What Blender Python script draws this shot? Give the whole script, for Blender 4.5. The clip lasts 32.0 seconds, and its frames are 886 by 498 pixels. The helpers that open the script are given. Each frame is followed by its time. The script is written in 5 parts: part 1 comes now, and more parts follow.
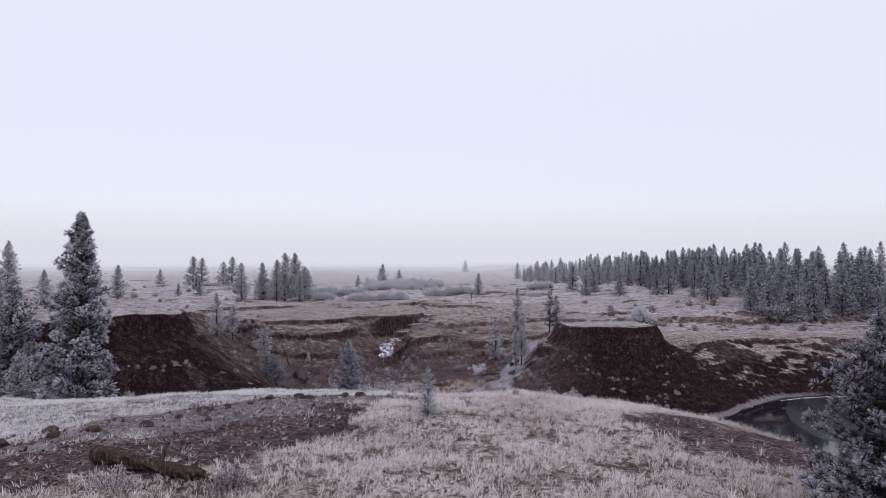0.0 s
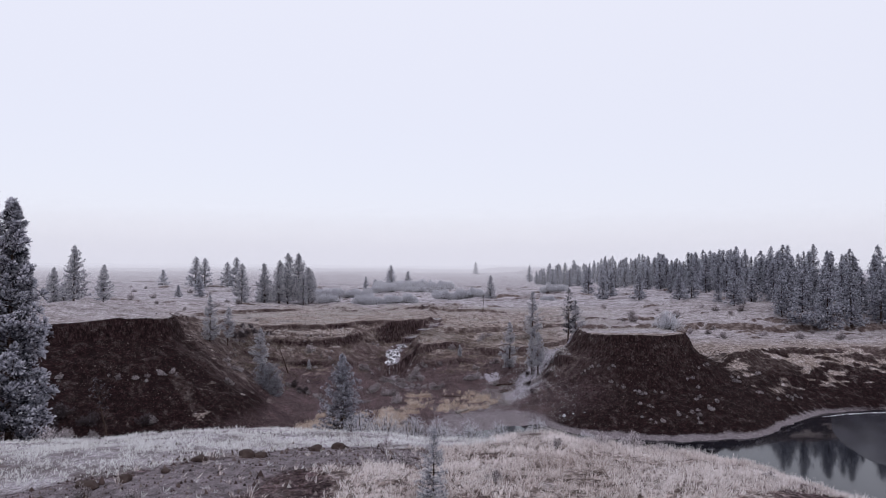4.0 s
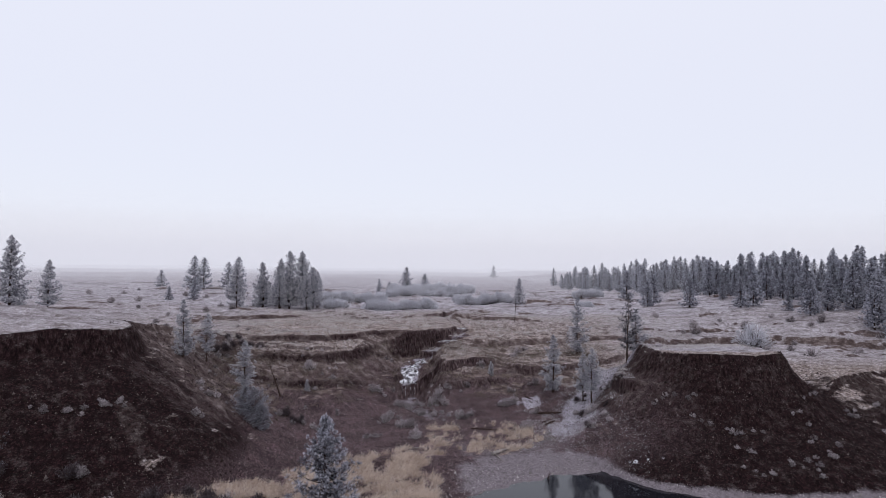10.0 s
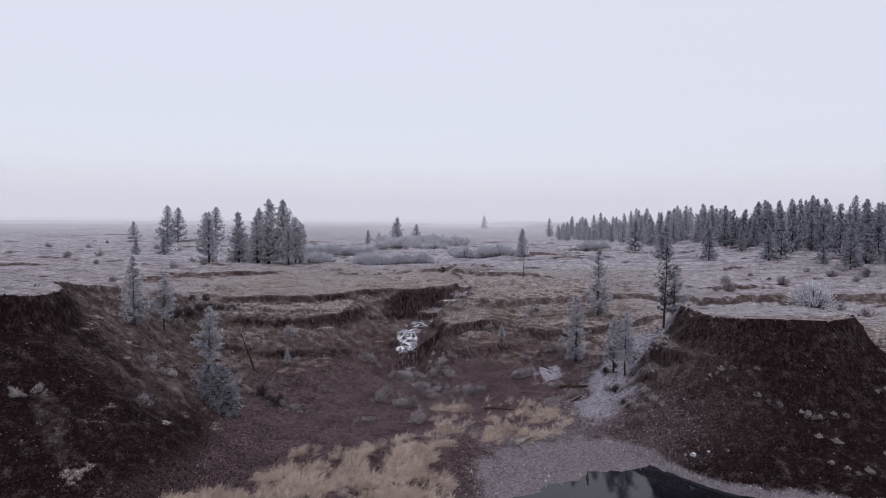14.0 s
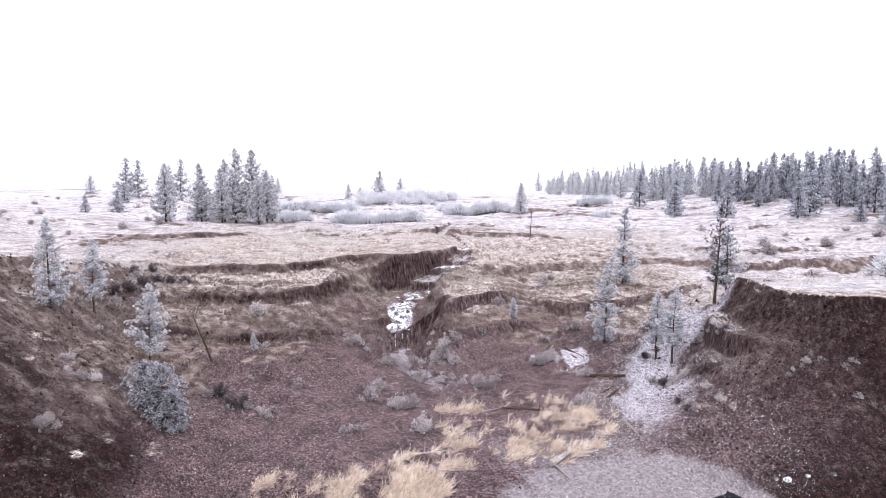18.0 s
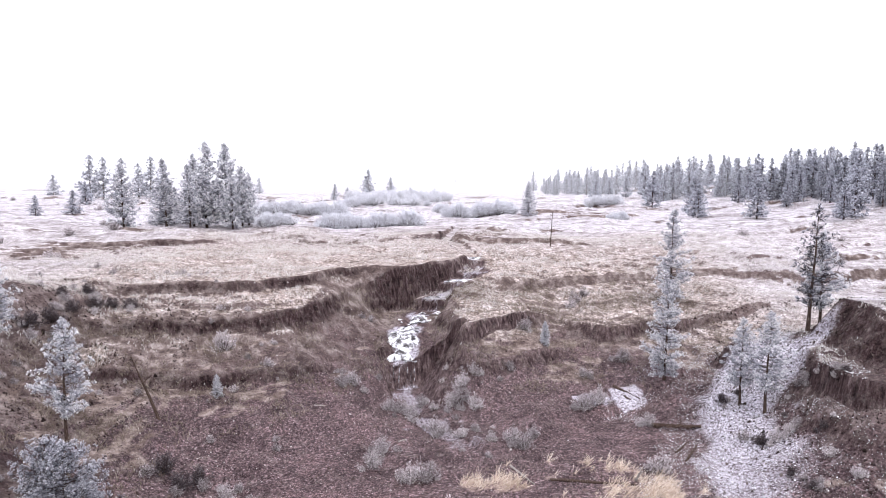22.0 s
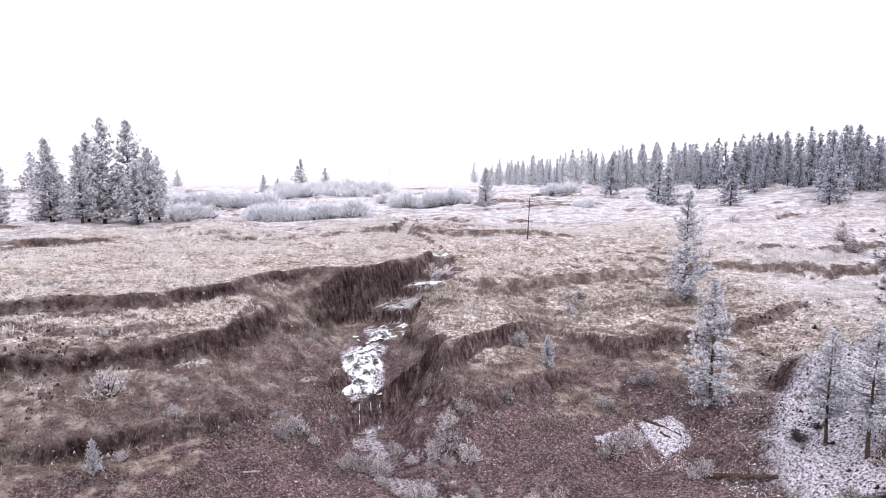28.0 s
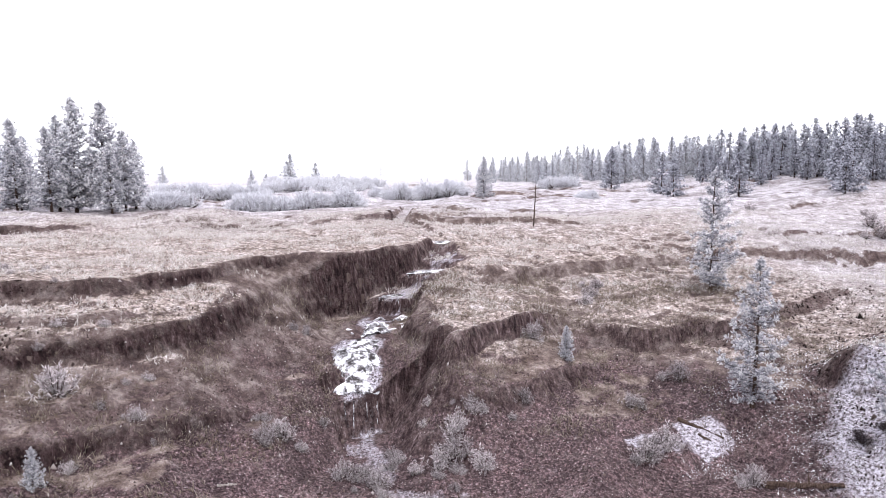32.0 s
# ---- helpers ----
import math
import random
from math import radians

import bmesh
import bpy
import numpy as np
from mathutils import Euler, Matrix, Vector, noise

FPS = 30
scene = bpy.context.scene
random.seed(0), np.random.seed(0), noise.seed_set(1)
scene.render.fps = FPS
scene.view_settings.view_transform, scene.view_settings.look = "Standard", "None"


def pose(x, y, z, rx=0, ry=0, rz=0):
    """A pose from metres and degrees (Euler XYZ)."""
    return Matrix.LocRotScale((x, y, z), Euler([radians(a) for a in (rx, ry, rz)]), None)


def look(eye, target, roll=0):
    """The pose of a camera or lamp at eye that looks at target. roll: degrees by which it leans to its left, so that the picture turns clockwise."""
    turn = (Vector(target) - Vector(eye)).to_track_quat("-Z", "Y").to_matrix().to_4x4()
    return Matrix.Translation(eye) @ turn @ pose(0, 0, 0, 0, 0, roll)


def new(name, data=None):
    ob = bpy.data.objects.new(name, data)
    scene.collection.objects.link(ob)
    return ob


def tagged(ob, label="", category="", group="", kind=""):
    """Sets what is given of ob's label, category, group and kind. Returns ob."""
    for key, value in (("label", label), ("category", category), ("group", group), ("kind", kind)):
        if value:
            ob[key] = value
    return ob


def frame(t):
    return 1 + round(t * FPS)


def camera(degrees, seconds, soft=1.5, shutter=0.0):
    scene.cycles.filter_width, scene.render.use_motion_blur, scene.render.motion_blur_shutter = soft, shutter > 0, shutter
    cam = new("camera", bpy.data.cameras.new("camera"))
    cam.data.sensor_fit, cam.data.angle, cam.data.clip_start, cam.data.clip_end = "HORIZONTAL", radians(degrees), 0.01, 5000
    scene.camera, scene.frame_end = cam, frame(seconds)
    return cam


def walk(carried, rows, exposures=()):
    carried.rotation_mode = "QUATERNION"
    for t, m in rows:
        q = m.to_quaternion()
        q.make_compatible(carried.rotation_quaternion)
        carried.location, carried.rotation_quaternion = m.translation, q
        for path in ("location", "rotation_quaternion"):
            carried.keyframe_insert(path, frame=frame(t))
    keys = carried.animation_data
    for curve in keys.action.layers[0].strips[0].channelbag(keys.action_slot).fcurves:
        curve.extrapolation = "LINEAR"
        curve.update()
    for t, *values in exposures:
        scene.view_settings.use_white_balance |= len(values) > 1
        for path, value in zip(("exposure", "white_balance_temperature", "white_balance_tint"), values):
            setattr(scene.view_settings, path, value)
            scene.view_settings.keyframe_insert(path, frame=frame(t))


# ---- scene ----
cam = camera(67.8, 32.0, soft=0.6)
METRES, EYE, TILT, LEAN, TURN = 130.0, 29.0, 1.1, 0.0, 0.0
EXPOSURES = [(0.0, 0.0, 6480, 12), (13.5, 0.0, 6480, 10), (14.0, -0.14, 6420, 11), (14.5, -0.06, 6400, 11), (15.0, 0.12, 6420, 11), (15.5, 0.55, 6500, 11), (17.5, 1.5, 6660, 9), (18.5, 1.66, 6680, 8), (24.0, 1.54, 6720, 8), (32.0, 1.50, 6760, 8)]
ROWS = [
    (0.0, 0.0, 0.0, 0.0, 0.0, 0.0, -0.0),
    (0.5, 0.0002, 0.0068, -0.0001, -0.01, 0.04, -0.0),
    (1.0, 0.0004, 0.015, -0.0002, 0.03, 0.06, -0.02),
    (1.5, 0.0008, 0.0242, -0.0011, 0.42, 0.11, -0.05),
    (2.0, 0.0009, 0.0343, -0.0016, 0.39, 0.13, -0.08),
    (2.5, 0.001, 0.0458, -0.0021, 0.36, 0.16, -0.13),
    (4.5, -0.0019, 0.1042, -0.0038, 1.26, 0.18, -0.32),
    (5.0, -0.0022, 0.1215, -0.0051, 1.73, 0.18, -0.37),
    (5.5, -0.0032, 0.1389, -0.0068, 2.15, 0.21, -0.38),
    (6.0, -0.0044, 0.1568, -0.0074, 2.45, 0.19, -0.43),
    (6.5, -0.006, 0.1749, -0.0082, 2.57, 0.2, -0.46),
    (7.0, -0.0082, 0.1942, -0.0099, 2.53, 0.24, -0.5),
    (7.5, -0.0104, 0.2136, -0.0102, 2.47, 0.25, -0.55),
    (8.0, -0.0133, 0.233, -0.0109, 2.39, 0.31, -0.59),
    (8.5, -0.0164, 0.2523, -0.0118, 2.32, 0.35, -0.6),
    (9.0, -0.0196, 0.2718, -0.0131, 2.27, 0.41, -0.62),
    (9.5, -0.023, 0.2912, -0.014, 2.2, 0.45, -0.62),
    (10.0, -0.0266, 0.311, -0.0149, 2.14, 0.48, -0.62),
    (10.5, -0.0305, 0.331, -0.0158, 2.06, 0.52, -0.62),
    (11.0, -0.034, 0.351, -0.0167, 1.98, 0.57, -0.62),
    (11.5, -0.0376, 0.3707, -0.0174, 1.91, 0.62, -0.6),
    (12.0, -0.0411, 0.3902, -0.0181, 1.82, 0.66, -0.59),
    (12.5, -0.0442, 0.4094, -0.0189, 1.76, 0.73, -0.57),
    (13.0, -0.0471, 0.4288, -0.0201, 1.44, 0.78, -0.57),
    (13.5, -0.0504, 0.4479, -0.0209, 1.32, 0.84, -0.55),
    (13.8, -0.0525, 0.4599, -0.0213, 1.2, 0.85, -0.52),
    (14.0, -0.0539, 0.4679, -0.0215, 1.02, -3.75, -0.48),
    (14.2, -0.0552, 0.4759, -0.0217, 0.88, -4.87, -0.44),
    (14.5, -0.0573, 0.4879, -0.022, 0.8, -4.87, -0.43),
    (15.0, -0.0604, 0.5084, -0.0238, 0.74, -7.56, -0.45),
    (15.5, -0.0637, 0.5286, -0.0251, 0.73, -7.54, -0.46),
    (17.5, -0.0778, 0.6068, -0.0266, -0.69, -7.67, -0.5),
    (18.0, -0.0811, 0.6269, -0.0277, -0.8, -7.7, -0.5),
    (18.5, -0.0845, 0.6462, -0.0287, -0.86, -7.73, -0.5),
    (19.0, -0.0879, 0.6659, -0.0301, -0.95, -7.72, -0.49),
    (19.5, -0.0912, 0.6854, -0.0313, -1.11, -7.72, -0.48),
    (20.0, -0.0945, 0.7045, -0.0328, -1.28, -7.69, -0.46),
    (20.5, -0.0977, 0.7236, -0.0339, -1.44, -7.68, -0.47),
    (21.0, -0.1007, 0.7423, -0.0349, -1.65, -7.67, -0.45),
    (21.5, -0.1035, 0.7606, -0.0361, -1.88, -7.65, -0.44),
    (22.0, -0.1062, 0.7786, -0.0373, -2.1, -7.64, -0.43),
    (22.5, -0.1087, 0.796, -0.0385, -2.61, -7.65, -0.41),
    (23.0, -0.1112, 0.8127, -0.0397, -3.35, -7.63, -0.41),
    (23.5, -0.1133, 0.8293, -0.041, -4.02, -7.6, -0.4),
    (24.0, -0.1155, 0.8448, -0.0423, -4.59, -7.59, -0.39),
    (24.5, -0.1175, 0.8593, -0.0436, -5.15, -7.67, -0.38),
    (26.5, -0.1247, 0.9048, -0.0502, -6.94, -7.99, -0.29),
    (27.0, -0.1261, 0.9135, -0.0523, -7.54, -8.03, -0.25),
    (27.5, -0.1273, 0.9216, -0.0548, -7.88, -8.05, -0.2),
    (28.0, -0.1282, 0.9293, -0.0574, -8.08, -8.06, -0.17),
    (28.5, -0.129, 0.9365, -0.0601, -8.23, -8.05, -0.13),
    (29.0, -0.1295, 0.9435, -0.0628, -8.38, -8.03, -0.11),
    (29.5, -0.1298, 0.9503, -0.0655, -8.46, -8.02, -0.08),
    (30.0, -0.1299, 0.9569, -0.0683, -8.55, -7.99, -0.08),
    (30.5, -0.13, 0.9634, -0.0711, -8.63, -7.94, -0.08),
    (31.0, -0.1299, 0.9698, -0.0737, -8.71, -7.91, -0.08),
    (31.5, -0.1298, 0.9761, -0.0764, -8.8, -7.87, -0.09),
    (32.0, -0.1297, 0.9825, -0.0795, -8.89, -7.84, -0.1),
]
walk(cam, [(t, pose(0, 0, EYE, TILT, LEAN, TURN) @ pose(METRES * x, METRES * y, METRES * z, 90 + pitch, roll, yaw)) for t, x, y, z, yaw, pitch, roll in ROWS],
     exposures=EXPOSURES)

# ---- world: bright overcast winter sky ----
world = bpy.data.worlds.new("overcast_sky")
scene.world = world
world.use_nodes = True
wn, wl = world.node_tree.nodes, world.node_tree.links
wn.clear()
w_out, w_bg, w_mix = wn.new("ShaderNodeOutputWorld"), wn.new("ShaderNodeBackground"), wn.new("ShaderNodeMix")
w_sky, w_tc, w_sep, w_ramp = wn.new("ShaderNodeTexSky"), wn.new("ShaderNodeTexCoord"), wn.new("ShaderNodeSeparateXYZ"), wn.new("ShaderNodeValToRGB")
w_sky.sky_type, w_sky.sun_disc, w_sky.sun_elevation, w_sky.sun_rotation = "NISHITA", False, radians(50), radians(160)
w_ramp.color_ramp.elements[0].position, w_ramp.color_ramp.elements[0].color = 0.0, (0.71, 0.712, 0.81, 1)
w_ramp.color_ramp.elements[1].position, w_ramp.color_ramp.elements[1].color = 0.45, (0.805, 0.815, 0.905, 1)
e = w_ramp.color_ramp.elements.new(0.12)
e.color = (0.74, 0.745, 0.835, 1)
w_mix.data_type = "RGBA"
w_mix.inputs[0].default_value = 0.02
wl.new(w_tc.outputs["Generated"], w_sep.inputs[0])
wl.new(w_sep.outputs[2], w_ramp.inputs[0])
wl.new(w_ramp.outputs[0], w_mix.inputs[6])
wl.new(w_sky.outputs[0], w_mix.inputs[7])
wl.new(w_mix.outputs[2], w_bg.inputs[0])
w_bg.inputs[1].default_value = 1.0
wl.new(w_bg.outputs[0], w_out.inputs[0])
sun = new("sun", bpy.data.lights.new("sun", "SUN"))
sun.data.energy, sun.data.angle, sun.data.color = 0.8, radians(40), (1.0, 0.98, 0.97)
sun.matrix_world = look((30, -20, 90), (10, 30, 0))


# ---- small helpers ----
def col(r, g, b):
    return (r, g, b, 1.0)


def mat(name, rough=0.9, metal=0.0):
    m = bpy.data.materials.new(name)
    m.use_nodes = True
    b = m.node_tree.nodes["Principled BSDF"]
    b.inputs["Roughness"].default_value, b.inputs["Metallic"].default_value = rough, metal
    b.inputs["Specular IOR Level"].default_value = 0.06
    return m, m.node_tree.nodes, m.node_tree.links, b


def tex(nodes, links, kind, scale, vec=None, detail=4.0, rough=0.6):
    n = nodes.new("ShaderNodeTex" + kind)
    n.inputs["Scale"].default_value = scale
    if kind == "Noise":
        n.inputs["Detail"].default_value, n.inputs["Roughness"].default_value = detail, rough
    if vec is not None:
        links.new(vec, n.inputs["Vector"])
    return n


def ramp(nodes, links, value, stops):
    n = nodes.new("ShaderNodeValToRGB")
    els = n.color_ramp.elements
    while len(els) > 1:
        els.remove(els[-1])
    els[0].position, els[0].color = stops[0][0], stops[0][1]
    for p, c in stops[1:]:
        els.new(p).color = c
    links.new(value, n.inputs[0])
    return n.outputs[0]


def mix(nodes, links, fac, a, b, blend="MIX"):
    n = nodes.new("ShaderNodeMix")
    n.data_type, n.blend_type = "RGBA", blend
    for sock, v in ((n.inputs[0], fac), (n.inputs[6], a), (n.inputs[7], b)):
        if isinstance(v, (int, float, tuple)):
            sock.default_value = v
        else:
            links.new(v, sock)
    return n.outputs[2]


def math_node(nodes, links, op, a, b=0.0, c=0.0, clamp=False):
    n = nodes.new("ShaderNodeMath")
    n.operation, n.use_clamp = op, clamp
    for sock, v in zip(n.inputs, (a, b, c)):
        if isinstance(v, (int, float)):
            sock.default_value = v
        else:
            links.new(v, sock)
    return n.outputs[0]


def bump(nodes, links, bsdf, height, strength, distance=0.1):
    n = nodes.new("ShaderNodeBump")
    n.inputs["Strength"].default_value, n.inputs["Distance"].default_value = strength, distance
    links.new(height, n.inputs["Height"])
    links.new(n.outputs[0], bsdf.inputs["Normal"])


def thin(nodes, links, bsdf, share):
    """Lets light through thin blades: a share of the same colour shines through to the far side."""
    tr, mx = nodes.new("ShaderNodeBsdfTranslucent"), nodes.new("ShaderNodeMixShader")
    links.new(bsdf.inputs["Base Color"].links[0].from_socket, tr.inputs["Color"])
    mx.inputs[0].default_value = share
    links.new(bsdf.outputs[0], mx.inputs[1])
    links.new(tr.outputs[0], mx.inputs[2])
    out = [n for n in nodes if n.type == "OUTPUT_MATERIAL"][0]
    links.new(mx.outputs[0], out.inputs["Surface"])


def mesh_of(name, verts, faces, material=None, smooth=False):
    """A mesh from a vertex array and a face array (or list)."""
    me = bpy.data.meshes.new(name)
    verts = np.asarray(verts, np.float32)
    if isinstance(faces, np.ndarray):
        k = faces.shape[1]
        me.vertices.add(len(verts))
        me.vertices.foreach_set("co", verts.ravel())
        me.loops.add(faces.size)
        me.loops.foreach_set("vertex_index", faces.ravel().astype(np.int32))
        me.polygons.add(len(faces))
        me.polygons.foreach_set("loop_start", np.arange(0, faces.size, k, dtype=np.int32))
        me.update(calc_edges=True)
    else:
        me.from_pydata(verts.tolist(), [], faces)
    if material:
        me.materials.append(material)
    if smooth:
        me.polygons.foreach_set("use_smooth", np.ones(len(me.polygons), bool))
    return me


def floats(me, name, values):
    a = me.attributes.new(name, "FLOAT", "POINT")
    a.data.foreach_set("value", np.asarray(values, np.float32))


def part(name, me, parent, label=""):
    ob = new(name, me)
    ob.parent = parent
    if label:
        ob["label"] = label
    return ob


# ---- smooth lattice noise on arrays ----
def lattice(ix, iy, seed):
    h = (ix.astype(np.int64) * 374761393 + iy.astype(np.int64) * 668265263 + seed * 974711) & 0xFFFFFFFF
    h = ((h ^ (h >> 13)) * 1274126177) & 0xFFFFFFFF
    return ((h ^ (h >> 16)) & 0xFFFF) / 65535.0


def vnoise(x, y, seed=0):
    ix, iy = np.floor(x), np.floor(y)
    fx, fy = x - ix, y - iy
    fx, fy = fx * fx * fx * (fx * (6 * fx - 15) + 10), fy * fy * fy * (fy * (6 * fy - 15) + 10)
    a, b = lattice(ix, iy, seed), lattice(ix + 1, iy, seed)
    c, d = lattice(ix, iy + 1, seed), lattice(ix + 1, iy + 1, seed)
    return (a + (b - a) * fx) * (1 - fy) + (c + (d - c) * fx) * fy - 0.5


def fbm(x, y, size, octaves=4, seed=0, gain=0.5):
    out, amp, f = 0.0, 1.0, 1.0 / size
    for o in range(octaves):
        out = out + amp * vnoise(x * f + 17.3 * o, y * f - 9.1 * o, seed + o)
        amp, f = amp * gain, f * 2.03
    return out


def sm(v, a, b):
    t = np.clip((v - a) / (b - a), 0, 1)
    return t * t * (3 - 2 * t)


def segment_distance(x, y, pts, closed=False):
    """Distance to a polyline, and how far along it (in points) the nearest place lies."""
    best, along = np.full(x.shape, 1e9), np.zeros(x.shape)
    n = len(pts)
    for i in range(n if closed else n - 1):
        (ax, ay), (bx, by) = pts[i][:2], pts[(i + 1) % n][:2]
        dx, dy = bx - ax, by - ay
        t = np.clip(((x - ax) * dx + (y - ay) * dy) / (dx * dx + dy * dy), 0, 1)
        d = np.hypot(x - ax - t * dx, y - ay - t * dy)
        near = d < best
        best, along = np.where(near, d, best), np.where(near, i + t, along)
    return best, along


def inside(x, y, pts):
    hit = np.zeros(x.shape, bool)
    for (ax, ay), (bx, by) in zip(pts, pts[1:] + pts[:1]):
        cross = (ay > y) != (by > y)
        with np.errstate(divide="ignore", invalid="ignore"):
            hit ^= cross & (x < (bx - ax) * (y - ay) / (by - ay if by != ay else 1e-9) + ax)
    return hit


# ---- the lie of the land ----
# Foot of the slopes round the canyon floor and the lake.
FLOOR = [(-160, -80), (180, -80), (180, 152), (100, 154), (78, 149), (66, 138), (58, 130.5), (48, 126), (38, 124), (28, 126.5), (20, 132),
         (14.5, 141), (12, 148), (13, 154), (14, 161), (11, 168.5), (5, 167), (-1, 163), (-8, 171), (-13, 176.5), (-17, 176), (-22, 168), (-26, 159), (-29, 152), (-31, 145), (-31, 136), (-32, 127), (-38, 116), (-60, 107), (-92, 101), (-160, 98)]
LAKE = -1.6
# Stream bed from the gully up through the falls on to the plateau: x, y, height.
STREAM = [(-9, 160, 0.0), (-13.8, 170, 0.1), (-15.2, 178.6, 0.3), (-15.6, 179.6, 3.0), (-15.2, 183.8, 5.6), (-14.0, 188.5, 7.0), (-12.4, 192.2, 7.2), (-12.1, 192.8, 8.6),
          (-9.2, 195.6, 8.9), (-8.8, 196.2, 10.2), (-6.3, 199.3, 10.4), (-6.0, 199.9, 11.3), (-5.0, 204.8, 11.6), (-4.8, 205.4, 12.2), (-7, 213, 13.4), (-9, 221, 14.2), (-5, 240, 14.6), (4, 265, 14.8)]
# Ledge lines of the canyon head, from the foot of the slopes up to the plateau: for each, y and height at these x.
HEAD_X = [-62, -48, -40, -33, -27, -22, -18, -14.5, -11, -8, -4, 0, 4, 8, 14, 20, 28, 40]
HEAD = [
    ([150, 150, 150, 156, 160, 165, 171, 176, 173, 170, 170, 170.5, 172, 174, 173, 174, 176, 180], [8, 7.0, 4.6, 1.8, 1.2, 0.9, 0.7, 0.4, 0.6, 0.9, 1.3, 1.6, 2.0, 2.4, 4.2, 5.0, 7.0, 9.0]),
    ([160, 160.5, 164.4, 166.6, 170.2, 174.2, 177, 180, 176, 174.5, 175, 176, 178, 179.5, 180, 181, 182, 184], [9, 7.3, 5.3, 4.6, 4.2, 3.7, 3.3, 3.0, 3.2, 3.6, 3.6, 3.8, 3.8, 4.2, 5.2, 5.6, 7.6, 9.5]),
    ([161, 161, 165, 167.2, 170.8, 175, 178, 183, 178, 175.3, 175.8, 176.8, 180, 181.6, 182, 182, 183, 185], [10, 8.4, 6.4, 5.9, 5.2, 4.5, 4.0, 5.0, 4.8, 5.2, 5.2, 5.2, 4.6, 4.9, 5.5, 6.0, 7.8, 9.7]),
    ([168, 168.8, 172.0, 174.2, 178, 184, 191.0, 191.8, 181, 178, 181, 184, 184, 182.3, 182.8, 182.8, 184, 186], [10.5, 9.0, 8.6, 8.4, 8.0, 7.6, 7.2, 7.2, 6.2, 6.4, 6.8, 6.6, 5.6, 5.1, 5.7, 6.2, 8.0, 9.8]),
    ([169, 169.4, 172.6, 174.9, 179, 190.6, 191.5, 192.6, 183, 178.6, 181.6, 184.8, 187, 182.8, 183.3, 183.3, 185, 187], [11.5, 10.2, 10.0, 10.0, 10.0, 11.4, 9.5, 9.5, 7.6, 8.4, 8.5, 8.5, 7.2, 7.0, 7.3, 7.5, 9.0, 10.5]),
    ([177, 177.4, 179.0, 181.0, 186.5, 192.5, 192.4, 194.4, 197.4, 193, 194, 195, 197, 198, 199.5, 199, 199, 200], [12.5, 11.9, 11.9, 11.9, 11.9, 12.3, 12.4, 12.4, 12.4, 9.8, 9.8, 9.8, 9.4, 9.8, 10.0, 10.0, 10.8, 11.4]),
    ([178, 177.9, 179.5, 181.5, 187, 193, 193, 195, 198.2, 202.5, 203.5, 196, 197.8, 198.8, 200.3, 199.8, 199.8, 201], [13.6, 13.0, 13.0, 13.0, 13.0, 13.1, 13.2, 13.2, 13.2, 13.0, 12.4, 10.9, 10.6, 11.0, 11.1, 11.1, 11.8, 12.3]),
    ([216] * 18, [14.4, 14.3, 14.2, 14.1, 14.1, 14.0, 14.0, 14.0, 14.0, 13.9, 13.8, 13.6, 13.6, 13.6, 13.7, 13.9, 14.1, 14.4]),
]
# The old gravel track on the near hill, and the broken dark bank below it.
TRACK = [(-26, 19), (-16, 23.8), (-12.5, 28.5), (-9.9, 32), (-7, 35.5), (-3, 38)]
BANK = [(-20, 21.8), (-16, 20.5), (-12.5, 22.2), (-9.2, 24.5), (-8, 28), (-6, 32)]
TALUS = [(17, 138), (13.5, 148), (15, 157), (19, 165), (23, 168)]
HILL_Y = [-40, 0, 24, 36, 44, 48.5, 52, 56, 62, 75, 98, 112, 140]
HILL_Z = [22.5, 22.5, 22.2, 21.7, 20.6, 19.75, 18.3, 16.6, 14.3, 9.2, 1.0, -2.0, -12.0]


def white_strip(x, y):
    """The rough white grass beyond the track, up to the hill's crest."""
    return sm(y - np.interp(x, [-30, -17, -13, -11, -8.3, -4, 2], [20, 25.5, 28.5, 32.5, 35.5, 39, 42]) + 1.2 * fbm(x, y, 3, 3, 79), -0.3, 0.6) * (1 - sm(x, 0, 4)) * (1 - sm(y, 62, 75))


def lake_edge(y):
    return np.interp(y, [60, 95, 110, 122, 132, 137, 140.5, 145], [14, 1, -3, -2.5, 0.3, 8, 13, 30])


def near_hill(x, y):
    s = y + np.interp(x + 3.0 * fbm(x, y, 9, 2, 17) * sm(x, 12, 18), [-60, -22, -12, -6, 5, 13, 16, 20, 60], [7, 3, 0, 2.2, 2.2, 3.5, 7, 24, 120])
    s = s - 0.27 * np.clip(y - 49, 0, 40) * sm(-x, 3, 9) * (1 - sm(-x, 26, 36))
    return np.interp(s + 2.5 * fbm(x, y, 14, 2, 5), HILL_Y, HILL_Z) - 0.1 * np.clip(x - 5, 0, 20)


def knob(x, y, cx, cy, rx, ry, seed):
    """1 on a level-topped rock knob, falling to 0 over its rim."""
    r = (np.abs((x - cx) / rx) ** 3 + np.abs((y - cy) / ry) ** 3) ** (1 / 3) + 0.16 * fbm(x, y, 6, 3, seed)
    return 1 - sm(r, 0.88, 1.14)


